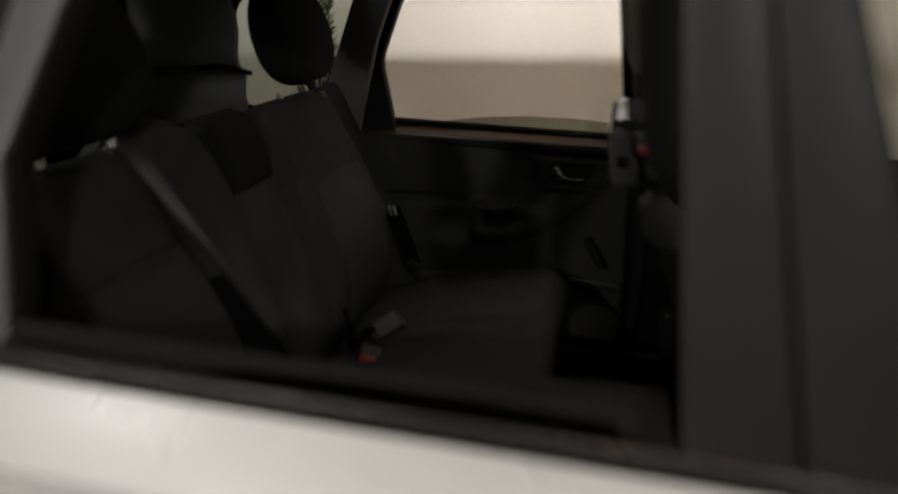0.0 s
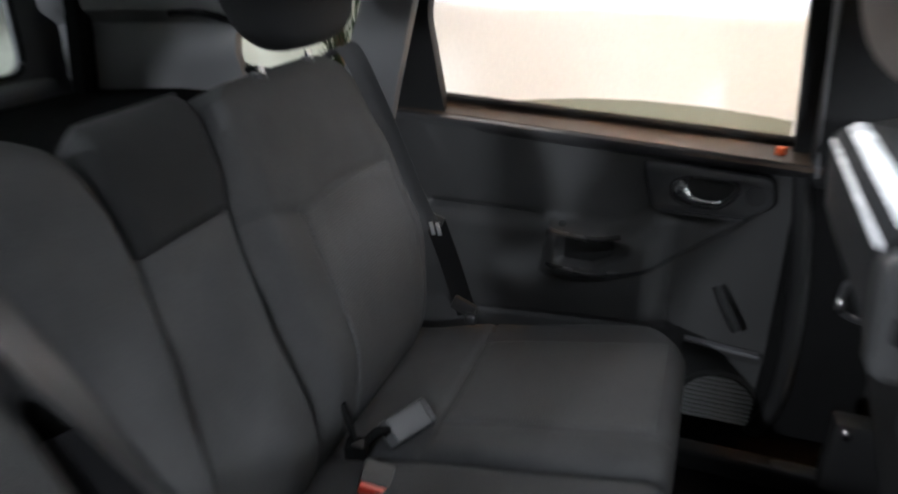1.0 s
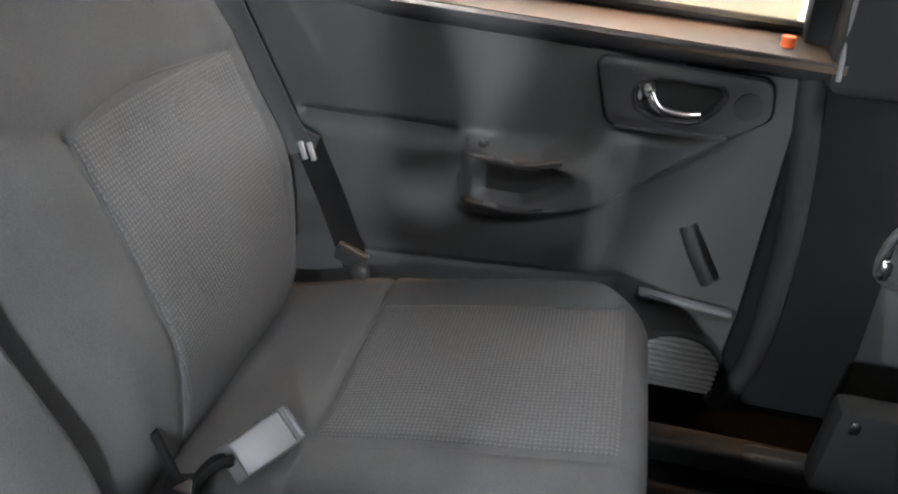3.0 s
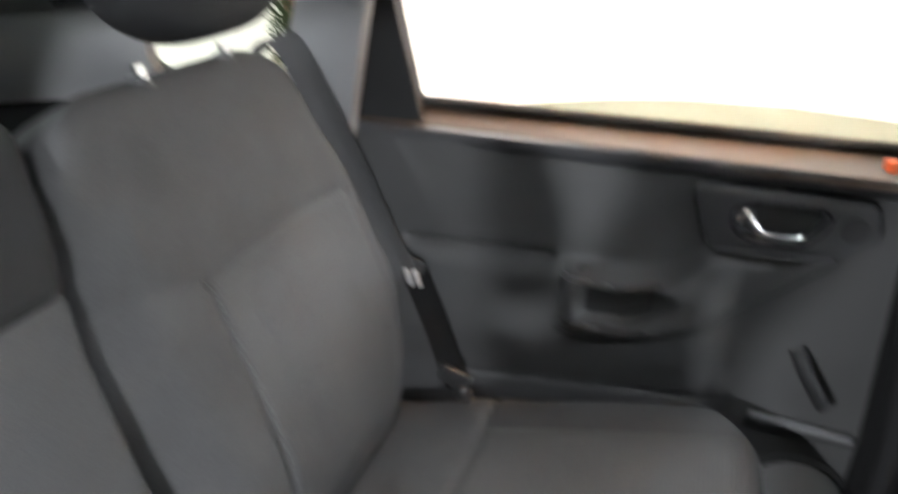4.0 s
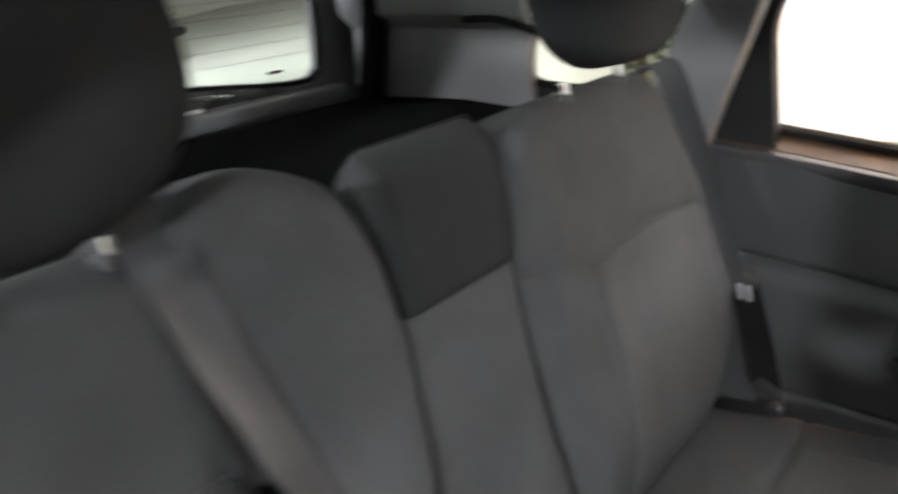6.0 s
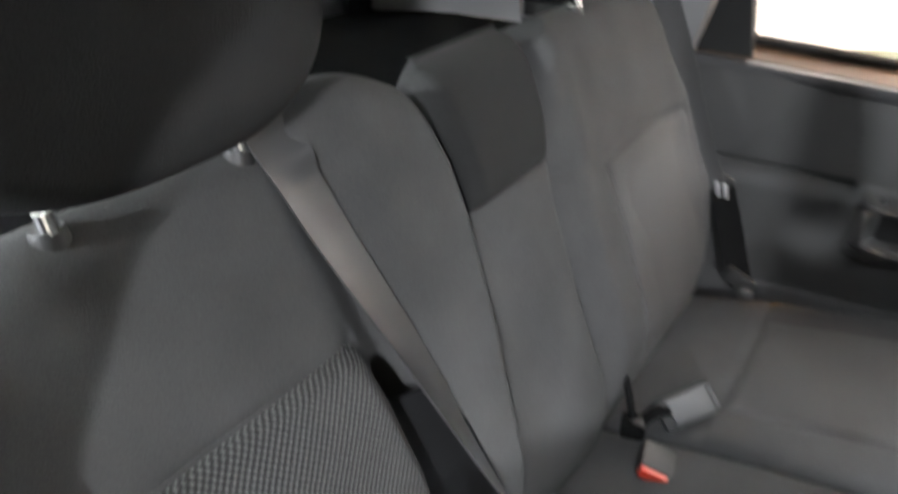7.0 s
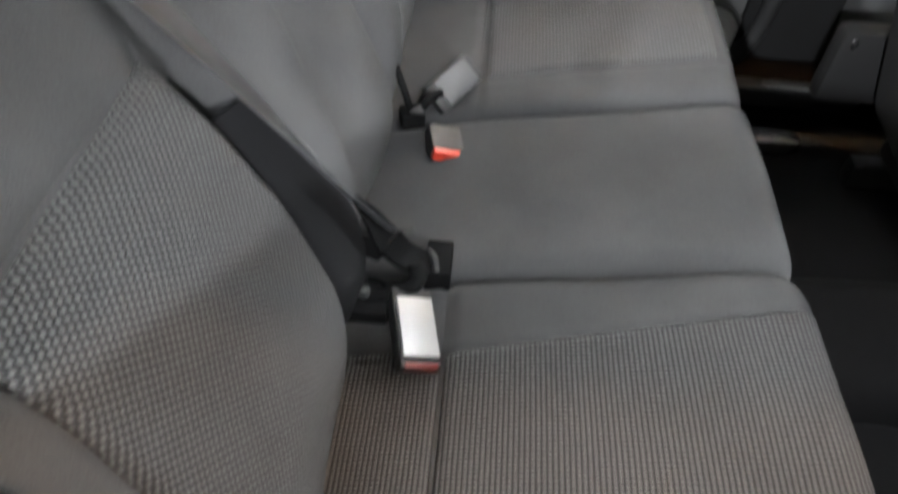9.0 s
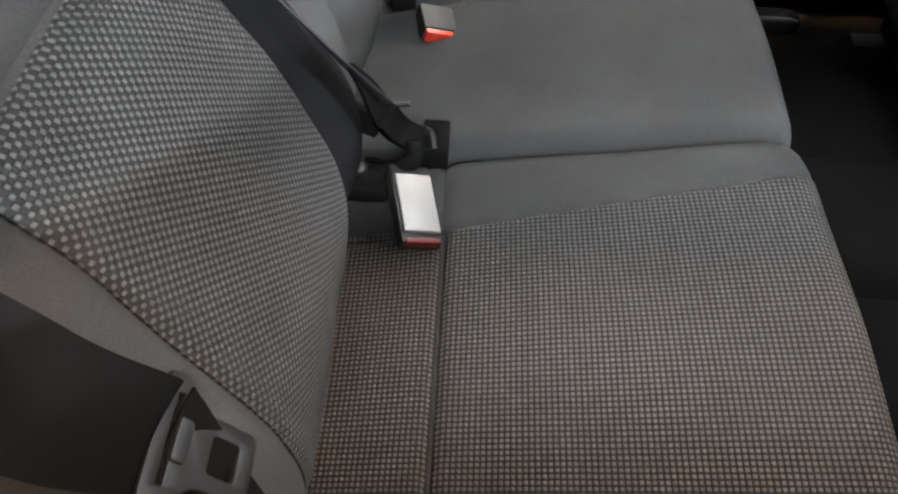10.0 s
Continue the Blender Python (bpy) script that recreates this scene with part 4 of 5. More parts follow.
def build_near_seat():
    seat = empty("rear_seat", (0.2, -0.28, 0.30), "dark grey cloth rear seat with dotted knit panels and headrest", "car seat", "rear seats")
    yl = interp([0.5, 0.66, 0.80, 0.90, 1.00, 1.10], [-0.520, -0.548, -0.575, -0.590, -0.595, -0.585])
    yr = interp([0.5, 0.66, 0.76, 0.84, 0.93, 1.00, 1.10], [-0.110, -0.094, -0.068, -0.046, -0.026, -0.020, -0.040])
    zt = lambda y: 1.088 + 0.026 * ramp(y, -0.24, -0.14) - 0.045 * np.clip((y + 0.13) / 0.11, 0, 1) ** 2 - 0.03 * np.clip((-0.48 - y) / 0.07, 0, 1) ** 2
    edge = interp([0.55, 0.635, 0.711, 0.80, 0.86, 0.92], [-0.256, -0.248, -0.226, -0.213, -0.214, -0.220])
    outer = interp([0.55, 0.69, 0.80, 0.92], [-0.480, -0.476, -0.463, -0.447])

    def surface(y, z):
        low = 1 - ramp(z, 0.86, 0.96)
        gap_y, gap_w = np.interp(z, [0.55, 0.685, 0.826, 0.92, 1.0], [0.055, 0.050, 0.030, 0.022, 0.018]), np.interp(z, [0.55, 0.685, 0.826, 0.92], [0.042, 0.038, 0.022, 0.012])
        s = (0.010 + 0.010 * ramp(z, 0.62, 0.74)) * (1 - ramp(y, edge(z) - 0.02, edge(z) + 0.012)) * low
        s = s - 0.13 * np.exp(-(((y - edge(z) - gap_y) / gap_w) ** 4)) * (1 - ramp(z, 0.83, 0.90))
        s = s + 0.010 * ramp(y, edge(z) + gap_y + 0.5 * gap_w, edge(z) + gap_y + 1.5 * gap_w) * ramp(z, 0.65, 0.75)
        s = s - 0.006 * bell(line_distance(y, z, [(-0.220, 0.92), (-0.447, 0.925)]), 0.006)
        s = s - 0.004 * bell(y - outer(z), 0.005) * (z < 0.925)
        s = s - 0.016 * bell(y + 0.175, 0.035) * ramp(z, 0.80, 0.90) * (1 - ramp(z, 1.04, 1.08))
        s = s + 0.0015 * np.sin(y * 33 + z * 19) * np.sin(z * 31 - y * 13)
        return s - drop(y - yl(z), 0.032) - drop(yr(z) - y, 0.018) - drop(zt(y) - z, 0.045)

    part("backrest", back_mesh(surface, yl, yr, zt, 0.50, 170, 130, 0.10), CLOTH, seat)
    # A dark sheet closes the gap: its deep shade is put into colour.
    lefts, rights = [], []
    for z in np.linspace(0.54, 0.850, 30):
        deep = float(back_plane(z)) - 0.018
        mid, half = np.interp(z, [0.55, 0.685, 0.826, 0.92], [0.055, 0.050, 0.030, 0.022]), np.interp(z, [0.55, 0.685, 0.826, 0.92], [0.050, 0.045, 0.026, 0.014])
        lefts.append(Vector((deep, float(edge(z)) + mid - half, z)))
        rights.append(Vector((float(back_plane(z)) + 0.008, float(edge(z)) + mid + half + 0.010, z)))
    part("gap_shade", ribbon(bmesh.new(), lefts, rights, 0.004), CARPET, seat, "dark sheet that paints the shade in the gap beside the knit panel")
    panel = lambda y, z: surface(y, z) + 0.0025
    part("knit_panel", back_mesh(panel, outer, lambda z: edge(z) - 0.001, lambda y: 0.921 + 0 * y, 0.565, 90, 90, 0.002), KNIT_BACK, seat, "dotted grey knit panel")
    headrest(seat, -0.325, 1.218, 0.165, (-0.232, -0.385))

    def relief(x, y):
        s = 0.010 * bell(y + 0.31, 0.14) * ramp(x, 0.12, 0.25) - 0.006 * bell(x - 0.127, 0.006) - 0.008 * (1 - ramp(x, 0.0, 0.14))
        s = s - 0.004 * bell(y + 0.187 - 0.13 * (x - 0.13), 0.004)
        return s + 0.0015 * np.sin(x * 29 + y * 15) * np.sin(y * 21)

    top = cushion(seat, -0.500, -0.082, relief, x1=lambda y: 0.510 - 0.012 * np.clip((y + 0.14) / 0.058, 0, 1) ** 2)
    cushion_inset("knit_strip", seat, top, -0.004, 0.1255, -0.468, -0.186, KNIT, "dotted grey knit strip")
    cushion_inset("knit_panel", seat, top, 0.1285, 0.505, -0.468, lambda x: -0.189 + 0.135 * (x - 0.13), KNIT, "dotted grey knit panel")
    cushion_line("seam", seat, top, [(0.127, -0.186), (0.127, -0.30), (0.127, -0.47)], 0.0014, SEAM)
    return surface


build_far_seat()
build_mid_seat()
near_surface = build_near_seat()


# ---------------------------------------------------------------- belts and buckles
def frame_of(origin, long, wide):
    l = Vector(long).normalized()
    w = Vector(wide)
    w = (w - l * w.dot(l)).normalized()
    n = w.cross(l)
    if n.z < 0:
        w, n = -w, -n
    m = Matrix((l, w, n)).transposed().to_4x4()
    m.translation = origin
    return m


def buckle(origin, long, wide, label, length=0.070, width=0.036, root=None, face_mat=SILVERPLASTIC, button_mat=RED_DARK, stalk=0.015):
    """A belt buckle: black case, silver face, red button at its mouth, on a webbing stalk."""
    m = frame_of(origin, long, wide)
    thing = empty("belt_buckle", origin, label, "belt buckle", "belt buckles")
    case = bmesh.new()
    box(case, (-0.006, 0, -0.011), (length + 0.012, width + 0.003, 0.018), 0.004)
    bmesh.ops.transform(case, matrix=m, verts=case.verts)
    part("case", case, PLASTIC, thing)
    face = bmesh.new()
    box(face, (-0.004, 0, 0), (length - 0.012, width - 0.002, 0.006), 0.0025)
    bmesh.ops.transform(face, matrix=m, verts=face.verts)
    part("face", face, face_mat, thing, "satin grey face")
    button = bmesh.new()
    box(button, (length / 2 - 0.002, 0, -0.006), (0.006, width - 0.006, 0.011), 0.002)
    bmesh.ops.transform(button, matrix=m, verts=button.verts)
    part("button", button, button_mat, thing, "release button")
    if root:
        a = m @ Vector((-length / 2, 0, -0.012))
        s = (m.to_3x3() @ Vector((0, 1, 0))) * stalk
        mid = a.lerp(Vector(root), 0.5) + Vector((0, 0, 0.012))
        line = smooth_line([a, mid, root], 8)
        part("stalk", ribbon(bmesh.new(), [p - s for p in line], [p + s for p in line], 0.005), BLACK, thing, "black webbing stalk")
    return thing


buckle((0.0995, -0.184, 0.588), (0.016, -0.068, -0.010), (0.037, 0.015, -0.014), "silver-faced belt buckle lying on the knit seat cushion", 0.080, 0.042, (0.05, -0.105, 0.565))
buckle((0.110, 0.255, 0.580), (0.043, 0.050, 0.020), (0.034, -0.010, -0.025), "silver-faced belt buckle lying on the cloth cushion", 0.072, 0.042, (0.060, 0.200, 0.566), FACE_SHADED, PLASTIC, 0.008)
anchor = empty("belt_anchor", (0.055, 0.180, 0.55), "black belt anchor with a bright steel plate between the seats", "belt anchor")
part("base", one_box((0.052, 0.182, 0.566), (0.034, 0.030, 0.026), 0.006, Matrix.Rotation(0.3, 4, "Z")), BLACK, anchor)
# A black tube stands in for the shaded slot between the seats.
part("strap", tube(bmesh.new(), smooth_line([(0.030, 0.188, 0.640), (0.040, 0.186, 0.610), (0.050, 0.184, 0.575)], 6), 0.005, 8), BLACK, anchor, "thin black tube drawn as the shaded slot at the seam's foot")
part("strap_fold", tube(bmesh.new(), smooth_line([(0.062, 0.188, 0.572), (0.076, 0.206, 0.584), (0.088, 0.222, 0.580)], 6), 0.006, 8), BLACK, anchor, "black folded strap")
part("steel_plate", plate([rounded([(-0.010, -0.006), (0.010, -0.007), (0.002, 0.009)], 0.002)], 0.003, lambda a, b, c: (0.060 + a, 0.178 + b, 0.582 + c), 0.0006), STEEL, anchor, "bright steel plate")

mid_buckle = empty("belt_buckle", (0.105, 0.15, 0.56), "grey belt buckle with a red button sunk into the cushion gap", "belt buckle", "belt buckles")
m = frame_of((0.102, 0.152, 0.563), (0.22, -0.96, -0.1), (0.93, 0.33, -0.3))
b = bmesh.new()
box(b, (0.003, 0, -0.010), (0.044, 0.046, 0.022), 0.004)
bmesh.ops.transform(b, matrix=m, verts=b.verts)
part("case", b, PLASTIC, mid_buckle)
b = bmesh.new()
box(b, (0.028, 0, -0.009), (0.011, 0.042, 0.016), 0.003)
bmesh.ops.transform(b, matrix=m, verts=b.verts)
part("button", b, RED, mid_buckle, "red release button")

# middle belt across the inner bolster, down to its lock
belt = empty("seat_belt", (-0.05, -0.17, 0.85), "grey webbing seat belt hanging over the backrest", "seat belt", "seat belts")
L = smooth_line([(-0.215, -0.235, 1.080), (-0.178, -0.236, 1.105), (-0.140, -0.227, 1.055), (-0.109, -0.217, 1.000), (-0.047, -0.196, 0.900), (0.012, -0.175, 0.800), (0.052, -0.160, 0.735), (0.074, -0.142, 0.690)], 8)
R = smooth_line([(-0.215, -0.188, 1.080), (-0.180, -0.189, 1.105), (-0.144, -0.180, 1.055), (-0.116, -0.172, 1.000), (-0.066, -0.154, 0.900), (-0.010, -0.147, 0.800), (0.026, -0.140, 0.735), (0.060, -0.134, 0.690)], 8)


def drape(line, lift):
    """Lay a line over the near backrest wherever it would sink in."""
    out = []
    for p in line:
        off = float(near_surface(np.array([p.y]), np.array([min(p.z, 1.06)]))[0])
        out.append(Vector((max(p.x, float(back_plane(p.z)) + 1.1 * off + lift) if p.z < 1.07 else p.x, p.y, p.z)))
    return out


L, R = drape(L, 0.003), drape(R, 0.004)
part("webbing", ribbon(bmesh.new(), L, R), WEB, belt, "shiny grey webbing")
c = smooth_line([(0.040, -0.157, 0.745), (0.052, -0.150, 0.715), (0.062, -0.136, 0.672), (0.075, -0.112, 0.622), (0.104, -0.106, 0.596)], 6)
w = Vector((0.006, 0.013, 0.003))
grow = [0.22 + 0.78 * min(k / 12, 1) for k in range(len(c))]
# Same webbing turned edge-on; the shade on it is painted black.
part("lock_strap_end", ribbon(bmesh.new(), [p - w * g for p, g in zip(c, grow)], [p + w * g for p, g in zip(c, grow)], 0.004), BLACK, belt, "twisted webbing end, its edge-on shade put into black")
part("lock_body", ribbon(bmesh.new(), [p - w for p in c[13:]], [p + w for p in c[13:]], 0.013), BLACK, belt, "black plastic lock")
part("lock_flap", one_box((0.040, -0.130, 0.655), (0.046, 0.010, 0.030), 0.003, Matrix.Rotation(0.5, 4, "Y")), BLACK, belt, "black folded webbing flap")
part("lock_neck", tube(bmesh.new(), smooth_line([(0.090, -0.116, 0.612), (0.092, -0.128, 0.598), (0.070, -0.138, 0.588), (0.040, -0.148, 0.582)], 6), 0.010, 10), BLACK, belt)
part("socket", one_box((0.112, -0.074, 0.560), (0.030, 0.050, 0.034), 0.003), BLACK, belt, "black socket in the cushion")
part("lock_blade", one_box((0.072, -0.092, 0.638), (0.026, 0.006, 0.003), 0.001, Matrix.Rotation(0.2, 4, "Z")), STEEL, belt, "bright steel blade")
part("lock_collar", tube(bmesh.new(), smooth_line([(0.100, -0.094, 0.607), (0.108, -0.104, 0.610), (0.112, -0.116, 0.602)], 5), 0.004, 8), STEEL, belt)
part("lock_bolt", blob((0.037, -0.146, 0.596), (0.008, 0.007, 0.007)), STEEL, belt, "bright bolt head")
part("lock_base", one_box((0.042, -0.150, 0.577), (0.046, 0.034, 0.022), 0.006), BLACK, belt)

# far outer belt
belt = empty("seat_belt", (0.0, 0.6, 0.8), "dark webbing seat belt hanging beside the seat", "seat belt", "seat belts")
c = smooth_line([(-0.190, 0.592, 1.055), (-0.140, 0.590, 1.082), (-0.098, 0.598, 1.000), (-0.060, 0.606, 0.900), (-0.020, 0.609, 0.800), (0.010, 0.606, 0.745)], 8)
w = Vector((0.019, 0.003, 0.007))
part("webbing", ribbon(bmesh.new(), [p - w for p in c], [p + w for p in c]), WEB_DARK, belt, "dark grey webbing")
c = smooth_line([(0.010, 0.626, 0.755), (0.040, 0.622, 0.680), (0.068, 0.612, 0.610), (0.085, 0.604, 0.575)], 8)
part("lower_webbing", ribbon(bmesh.new(), [p - w for p in c], [p + w for p in c]), BLACK, belt, "black webbing")
part("tongue_plate", one_box((0.008, 0.614, 0.768), (0.050, 0.006, 0.020), 0.0025, Matrix.Rotation(0.35, 4, "Y")), PLASTIC, belt)
for k in (0, 1):
    part("tongue_blade", one_box((0.012 + 0.013 * k, 0.606, 0.748), (0.007, 0.004, 0.026), 0.001, Matrix.Rotation(-0.25, 4, "Y")), SATIN, belt, "bright steel tongue")
part("anchor_sleeve", one_box((0.078, 0.603, 0.590), (0.050, 0.012, 0.030), 0.005, Matrix.Rotation(0.4, 4, "Y")), PLASTIC, belt)
part("anchor_bolt", blob((0.096, 0.592, 0.572), (0.013, 0.009, 0.013)), PLASTIC, belt)

# near outer belt with its tongue
belt = empty("seat_belt", (0.0, -0.53, 0.8), "black webbing seat belt with a steel tongue hanging beside the seat", "seat belt", "seat belts")
c = smooth_line([(-0.185, -0.500, 1.075), (-0.135, -0.500, 1.100), (-0.072, -0.502, 1.010), (-0.026, -0.503, 0.937), (-0.005, -0.503, 0.897), (0.010, -0.494, 0.850), (0.004, -0.488, 0.830)], 8)
w = Vector((0.012, 0.054, 0.006))
part("webbing", ribbon(bmesh.new(), [p - w for p in c], c), BLACK, belt, "black webbing")
w = Vector((0.004, 0.026, 0.0))
tongue_at = frame_of((0.004, -0.512, 0.812), (0.035, 0.0, -0.060), (0.0, 1.0, 0.0))
outline = rounded([(-0.016, -0.032), (-0.016, 0.032), (-0.004, 0.034), (0.014, 0.018), (0.052, 0.018), (0.052, -0.018), (0.014, -0.018), (-0.004, -0.034)], 0.006)
slot = rounded([(-0.009, -0.024), (-0.009, 0.024), (-0.003, 0.024), (-0.003, -0.024)], 0.002)
hole = rounded([(0.020, -0.011), (0.020, 0.011), (0.042, 0.011), (0.042, -0.011)], 0.004)
part("tongue", plate([outline, slot, hole], 0.005, lambda a, b, c: tongue_at @ Vector((a, b, c)), 0.001), STEEL, belt, "steel belt tongue")
part("tongue_pad", plate([rounded([(-0.004, -0.010), (-0.004, 0.010), (0.004, 0.010), (0.004, -0.010)], 0.002)], 0.010, lambda a, b, c: tongue_at @ Vector((a, b, c)), 0.001), PLASTIC, belt)
c = smooth_line([(0.004, -0.512, 0.820), (0.040, -0.548, 0.720), (0.08, -0.545, 0.620), (0.06, -0.54, 0.52)], 8)
part("lower_webbing", ribbon(bmesh.new(), [p - w for p in c], [p + w for p in c]), BLACK, belt)


# ---------------------------------------------------------------- front seats
def front_seat(y0, y1, xt, label, rest_z=1.275, rest_mat=BEIGE, top=1.085, rest_h=0.115, rest_x=0.105, shell_mat=PANEL):
    seat = empty("front_seat", (xt + 0.3, (y0 + y1) / 2, 0.28), label, "car seat", "front seats")
    nu, nv = 50, 60
    u, v = np.meshgrid(ease(nu), ease(nv), indexing="ij")
    z = 0.45 + (top - 0.45) * v
    w = (y1 - y0) * (1 - 0.10 * ramp(v, 0.75, 1.0))
    ym = (y0 + y1) / 2
    y = ym + (u - 0.5) * w
    d = np.minimum(u, 1 - u) * w
    x = xt + 0.30 * (1.06 - z) + drop(d, 0.04) + drop(top - z, 0.05) * 0.8 - 0.012 * bell(u - 0.5, 0.3)
    rear = np.stack([x, y, z], -1)
    front = rear.copy()
    front[..., 0] = xt + 0.30 * (1.06 - z) + 0.13 - drop(d, 0.04)
    part("backrest", sheet(rear, front), CLOTH_DARK, seat)
    shell = rear[6:-6, 4:-8].copy()
    shell[..., 0] -= 0.006
    inner = shell.copy()
    inner[..., 0] += 0.012
    part("back_shell", sheet(shell, inner), shell_mat, seat, "dark back cover")
    rest = part("headrest", blob((xt + rest_x, ym, rest_z), (0.060, 0.135, rest_h), 2.7, radians(-8), 48, 30), rest_mat, seat, "cloth headrest")
    for q in (ym - 0.065, ym + 0.065):
        part("headrest_post", cylinder((xt + rest_x - 0.012, q, top - 0.06), (xt + rest_x + 0.004, q, 1.20), 0.006, 14), CHROME, rest, "chrome post")
    part("cushion", blob((xt + 0.48, ym, 0.50), (0.27, (y1 - y0) / 2, 0.075), 4.0), CLOTH_DARK, seat)
    for q in (y0 + 0.05, y1 - 0.05):
        part("seat_rail", one_box((xt + 0.46, q, 0.325), (0.55, 0.04, 0.05), 0.008), PLASTIC, seat, "black seat rail")
    part("seat_frame", one_box((xt + 0.46, ym, 0.395), (0.46, y1 - y0 - 0.06, 0.075), 0.012), PLASTIC, seat)
    return seat


driver = front_seat(-0.045, 0.480, 0.640, "dark cloth front seat with a beige headrest beside the far door", 1.262, rest_x=0.012, shell_mat=CLOTH_DARK, top=1.06)
loop = smooth_line([(0.735, 0.450, 0.840), (0.702, 0.452, 0.838), (0.690, 0.452, 0.812), (0.696, 0.452, 0.778), (0.740, 0.450, 0.765)], 6)
part("side_hook", tube(bmesh.new(), loop, 0.005, 8), BEZEL, driver, "grey plastic hook")
part("hook_pin", blob((0.684, 0.425, 0.802), (0.006, 0.006, 0.011)), CHROME, driver, "bright steel pin")
part("side_bolt", blob((0.752, 0.490, 0.548), (0.009, 0.009, 0.013)), CHROME, driver, "bright bolt head")
part("side_cover", one_box((0.86, 0.505, 0.50), (0.26, 0.045, 0.14), 0.015), PILLARGREY, driver, "dark plastic side cover")
front_seat(-0.475, -0.125, 0.715, "dark cloth front seat beside the near door", 1.22, RUBBER, 0.97, 0.17, -0.040, PANEL)

part("rail_cover", blob((0.650, 0.418, 0.385), (0.062, 0.020, 0.018), 4.0), RAIL, driver, "glossy black rail end cover")

# folded armrest across the front seat's shoulder, its near end open
rest = empty("folded_armrest", (0.63, 0.02, 1.03), "dark cloth folded armrest with a pale shiny edge strip", "armrest")
section = rounded([(0.598, 1.034), (0.589, 1.106), (0.604, 1.117), (0.668, 1.110), (0.676, 1.050), (0.650, 1.034)], 0.008)
part("pad", plate([section], 0.265, lambda a, b, c: (a, 0.0275 + c, b), 0.004), CLOTH_DARK, rest)
part("pale_strip", plate([rounded([(0.5850, 1.1030), (0.590, 1.099), (0.611, 1.113), (0.6105, 1.1215), (0.6025, 1.1215)], 0.002)], 0.250, lambda a, b, c: (a, 0.025 + c, b), 0.001), STRIP, rest, "pale shiny edge strip")
# The seam's highlight is painted as a lighter cord.
part("seam", tube(bmesh.new(), [(0.6395, y, 1.1140) for y in np.linspace(-0.09, 0.12, 8)], 0.0016, 6), GREYDARK, rest, "seam with its highlight in a lighter colour")
part("second_rim", tube(bmesh.new(), [(0.664 - 0.05 * (0.15 - y), y, 1.113) for y in np.linspace(-0.06, 0.15, 8)], 0.003, 8), GREYDARK, rest, "light edge")
part("end_cap", plate([rounded([(0.595, 1.028), (0.588, 1.100), (0.600, 1.108), (0.616, 1.100), (0.618, 1.070), (0.628, 1.060), (0.628, 1.030)], 0.006)], 0.022, lambda a, b, c: (a, -0.117 + c, b), 0.003), PANEL, rest, "dark grey plastic end cap")
# No hole is cut: a black block paints the shade of the slot.
part("end_slot_shade", one_box((0.607, -0.131, 1.062), (0.016, 0.008, 0.016), 0.002), BLACK, rest, "black block drawn as the shaded slot in the end cap")
part("liner", one_box((0.640, -0.108, 1.088), (0.040, 0.010, 0.036), 0.006), PLASTIC, rest)
part("red_catch", blob((0.642, -0.104, 1.078), (0.021, 0.012, 0.011), 3.0), RED_DARK, rest, "red plastic catch")
part("hinge_arm", tube(bmesh.new(), smooth_line([(0.640, -0.098, 1.050), (0.668, -0.100, 1.035), (0.705, -0.100, 1.028), (0.740, -0.095, 1.030)], 6), 0.011, 10), RAIL, rest)
knob = part("hinge_knob", cylinder((0.684, -0.075, 0.968), (0.684, -0.112, 0.968), 0.050, 32, 0.042), PLASTIC, rest, "round black hinge knob")
ringpts = [Vector((0.684 + 0.044 * math.cos(k * math.tau / 32), -0.114, 0.968 + 0.044 * math.sin(k * math.tau / 32))) for k in range(32)]
part("knob_ring", tube(bmesh.new(), ringpts, 0.004, 8, closed=True), RAIL, knob, "glossy ring")
part("knob_lever", tube(bmesh.new(), smooth_line([(0.640, -0.112, 0.950), (0.650, -0.118, 0.934), (0.664, -0.118, 0.922)], 5), 0.005, 8), BEZEL, knob)


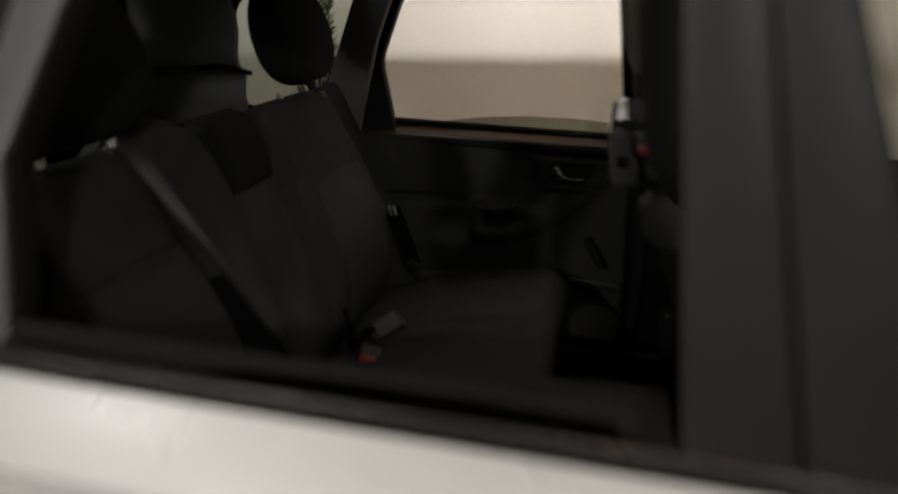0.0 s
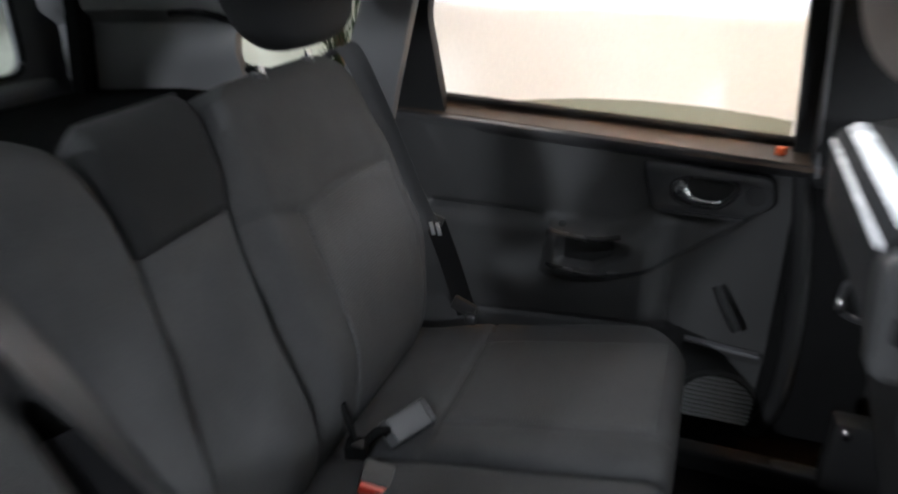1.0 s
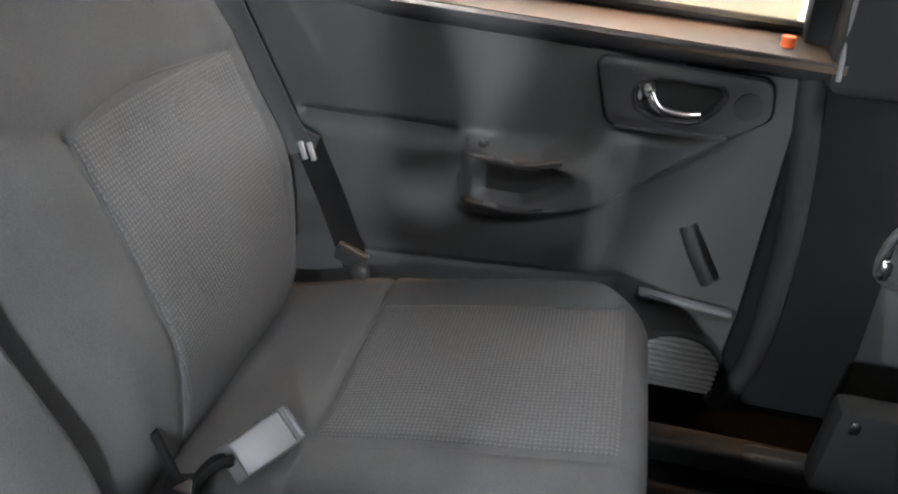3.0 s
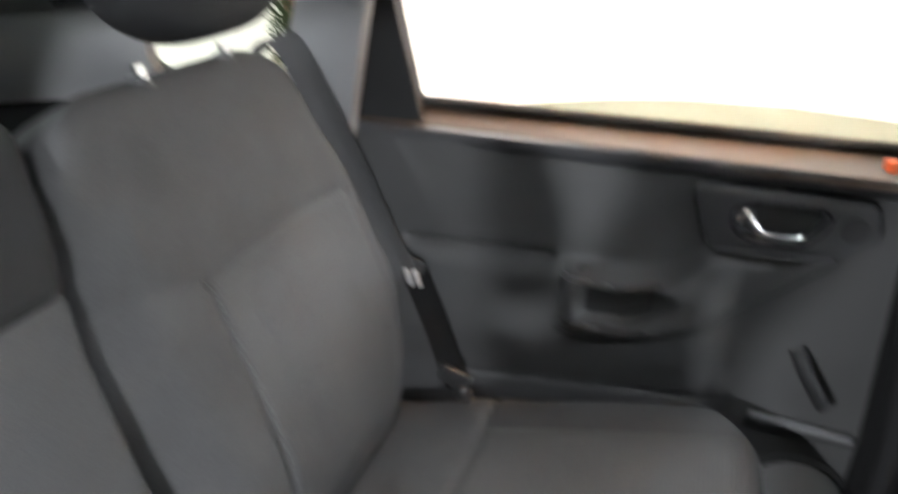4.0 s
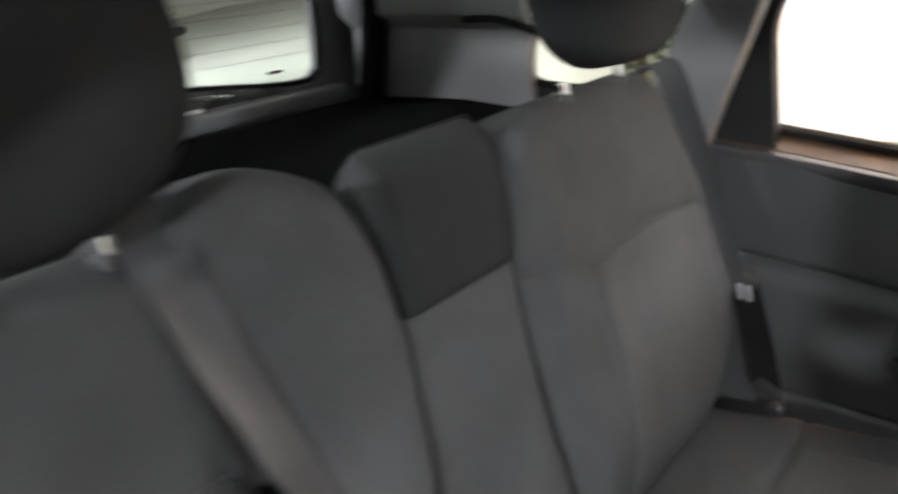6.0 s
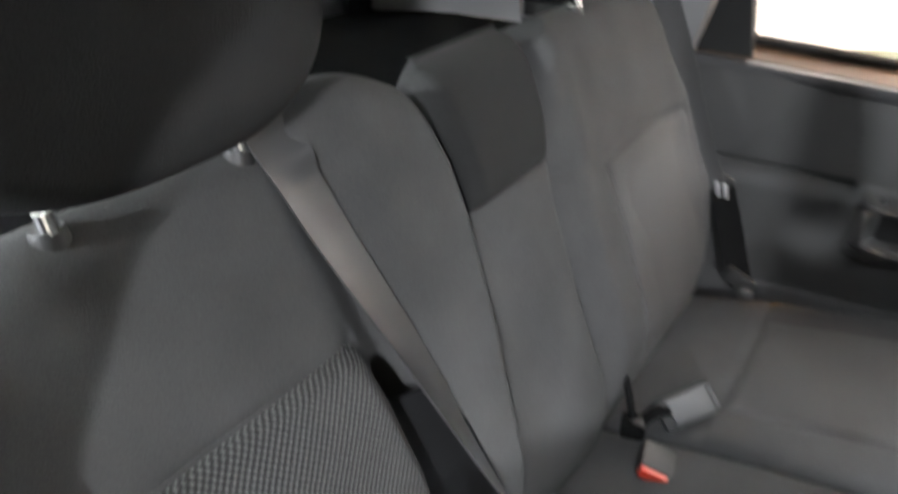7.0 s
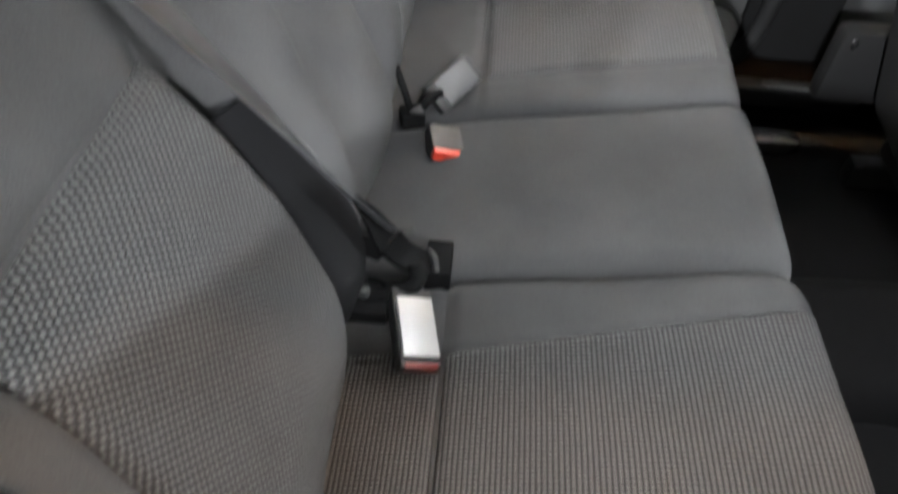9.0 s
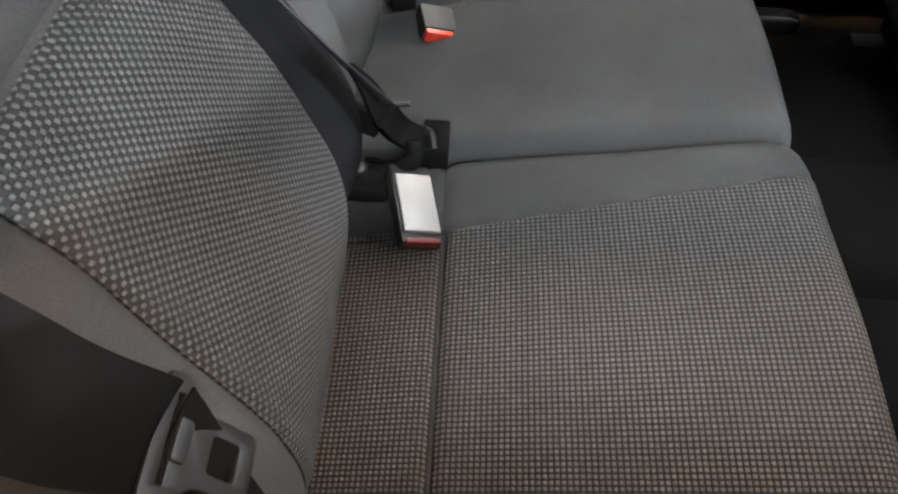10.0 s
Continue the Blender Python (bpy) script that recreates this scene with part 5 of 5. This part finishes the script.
# ---------------------------------------------------------------- outside the car
def shrub():
    plant = empty("conifer_shrub", (-0.35, 0.93, 0.0), "green conifer shrub growing against the pale wall", "shrub")
    rng = random.Random(4)
    part("trunk", tube(bmesh.new(), smooth_line([(-0.35, 0.93, 0.0), (-0.35, 0.93, 0.5), (-0.345, 0.93, 1.1)], 6), [0.03 - 0.0016 * i for i in range(13)], 10), BARK, plant)
    verts, faces = [], []
    for _ in range(6000):
        z = rng.uniform(0.15, 1.32)
        a, r = rng.uniform(0, math.tau), (0.5 + 0.5 * rng.random()) * (0.062 - 0.02 * abs(z - 0.8))
        p = Vector((-0.318 + r * math.cos(a), 0.93 + 0.7 * r * math.sin(a), z))
        d = Vector((math.cos(a) * 0.6, math.sin(a) * 0.4, rng.uniform(0.4, 1.2))).normalized() * rng.uniform(0.012, 0.032)
        s = d.cross(Vector((rng.uniform(-1, 1), rng.uniform(-1, 1), 0.3))).normalized() * rng.uniform(0.0012, 0.0026)
        k = len(verts)
        verts += [p - s * 0.5, p + d * 0.5 - s, p + d, p + d * 0.5 + s, p + s * 0.5]
        faces.append((k, k + 1, k + 2, k + 3, k + 4))
    me = bpy.data.meshes.new("foliage")
    me.from_pydata([tuple(v) for v in verts], [], faces)
    me.materials.append(LEAF)
    ob = new("foliage", me)
    ob.parent = plant
    ob.matrix_parent_inverse = plant.matrix_basis.inverted()
    tagged(ob, "small green scale leaves", kind="stuff")


shrub()


def red_car():
    thing = empty("red_car", (-10.0, 3.6, 0.0), "red car with a dark bumper parked far behind on pale concrete", "car")
    part("body", blob((-10.6, 3.6, 0.74), (1.9, 1.0, 0.36), 5.0), REDPAINT, thing)
    part("bumper", blob((-8.76, 3.6, 0.36), (0.16, 0.97, 0.07), 5.0), PLASTIC, thing, "dark plastic bumper")
    part("cabin", blob((-10.7, 3.6, 1.25), (1.1, 0.86, 0.32), 3.5), PLASTIC, thing, "dark cabin glass")
    for x in (-9.4, -11.8):
        for y in (2.72, 4.48):
            part("wheel", cylinder((x, y - 0.1, 0.31), (x, y + 0.1, 0.31), 0.31, 28), RUBBER, thing, "black tyre")


red_car()
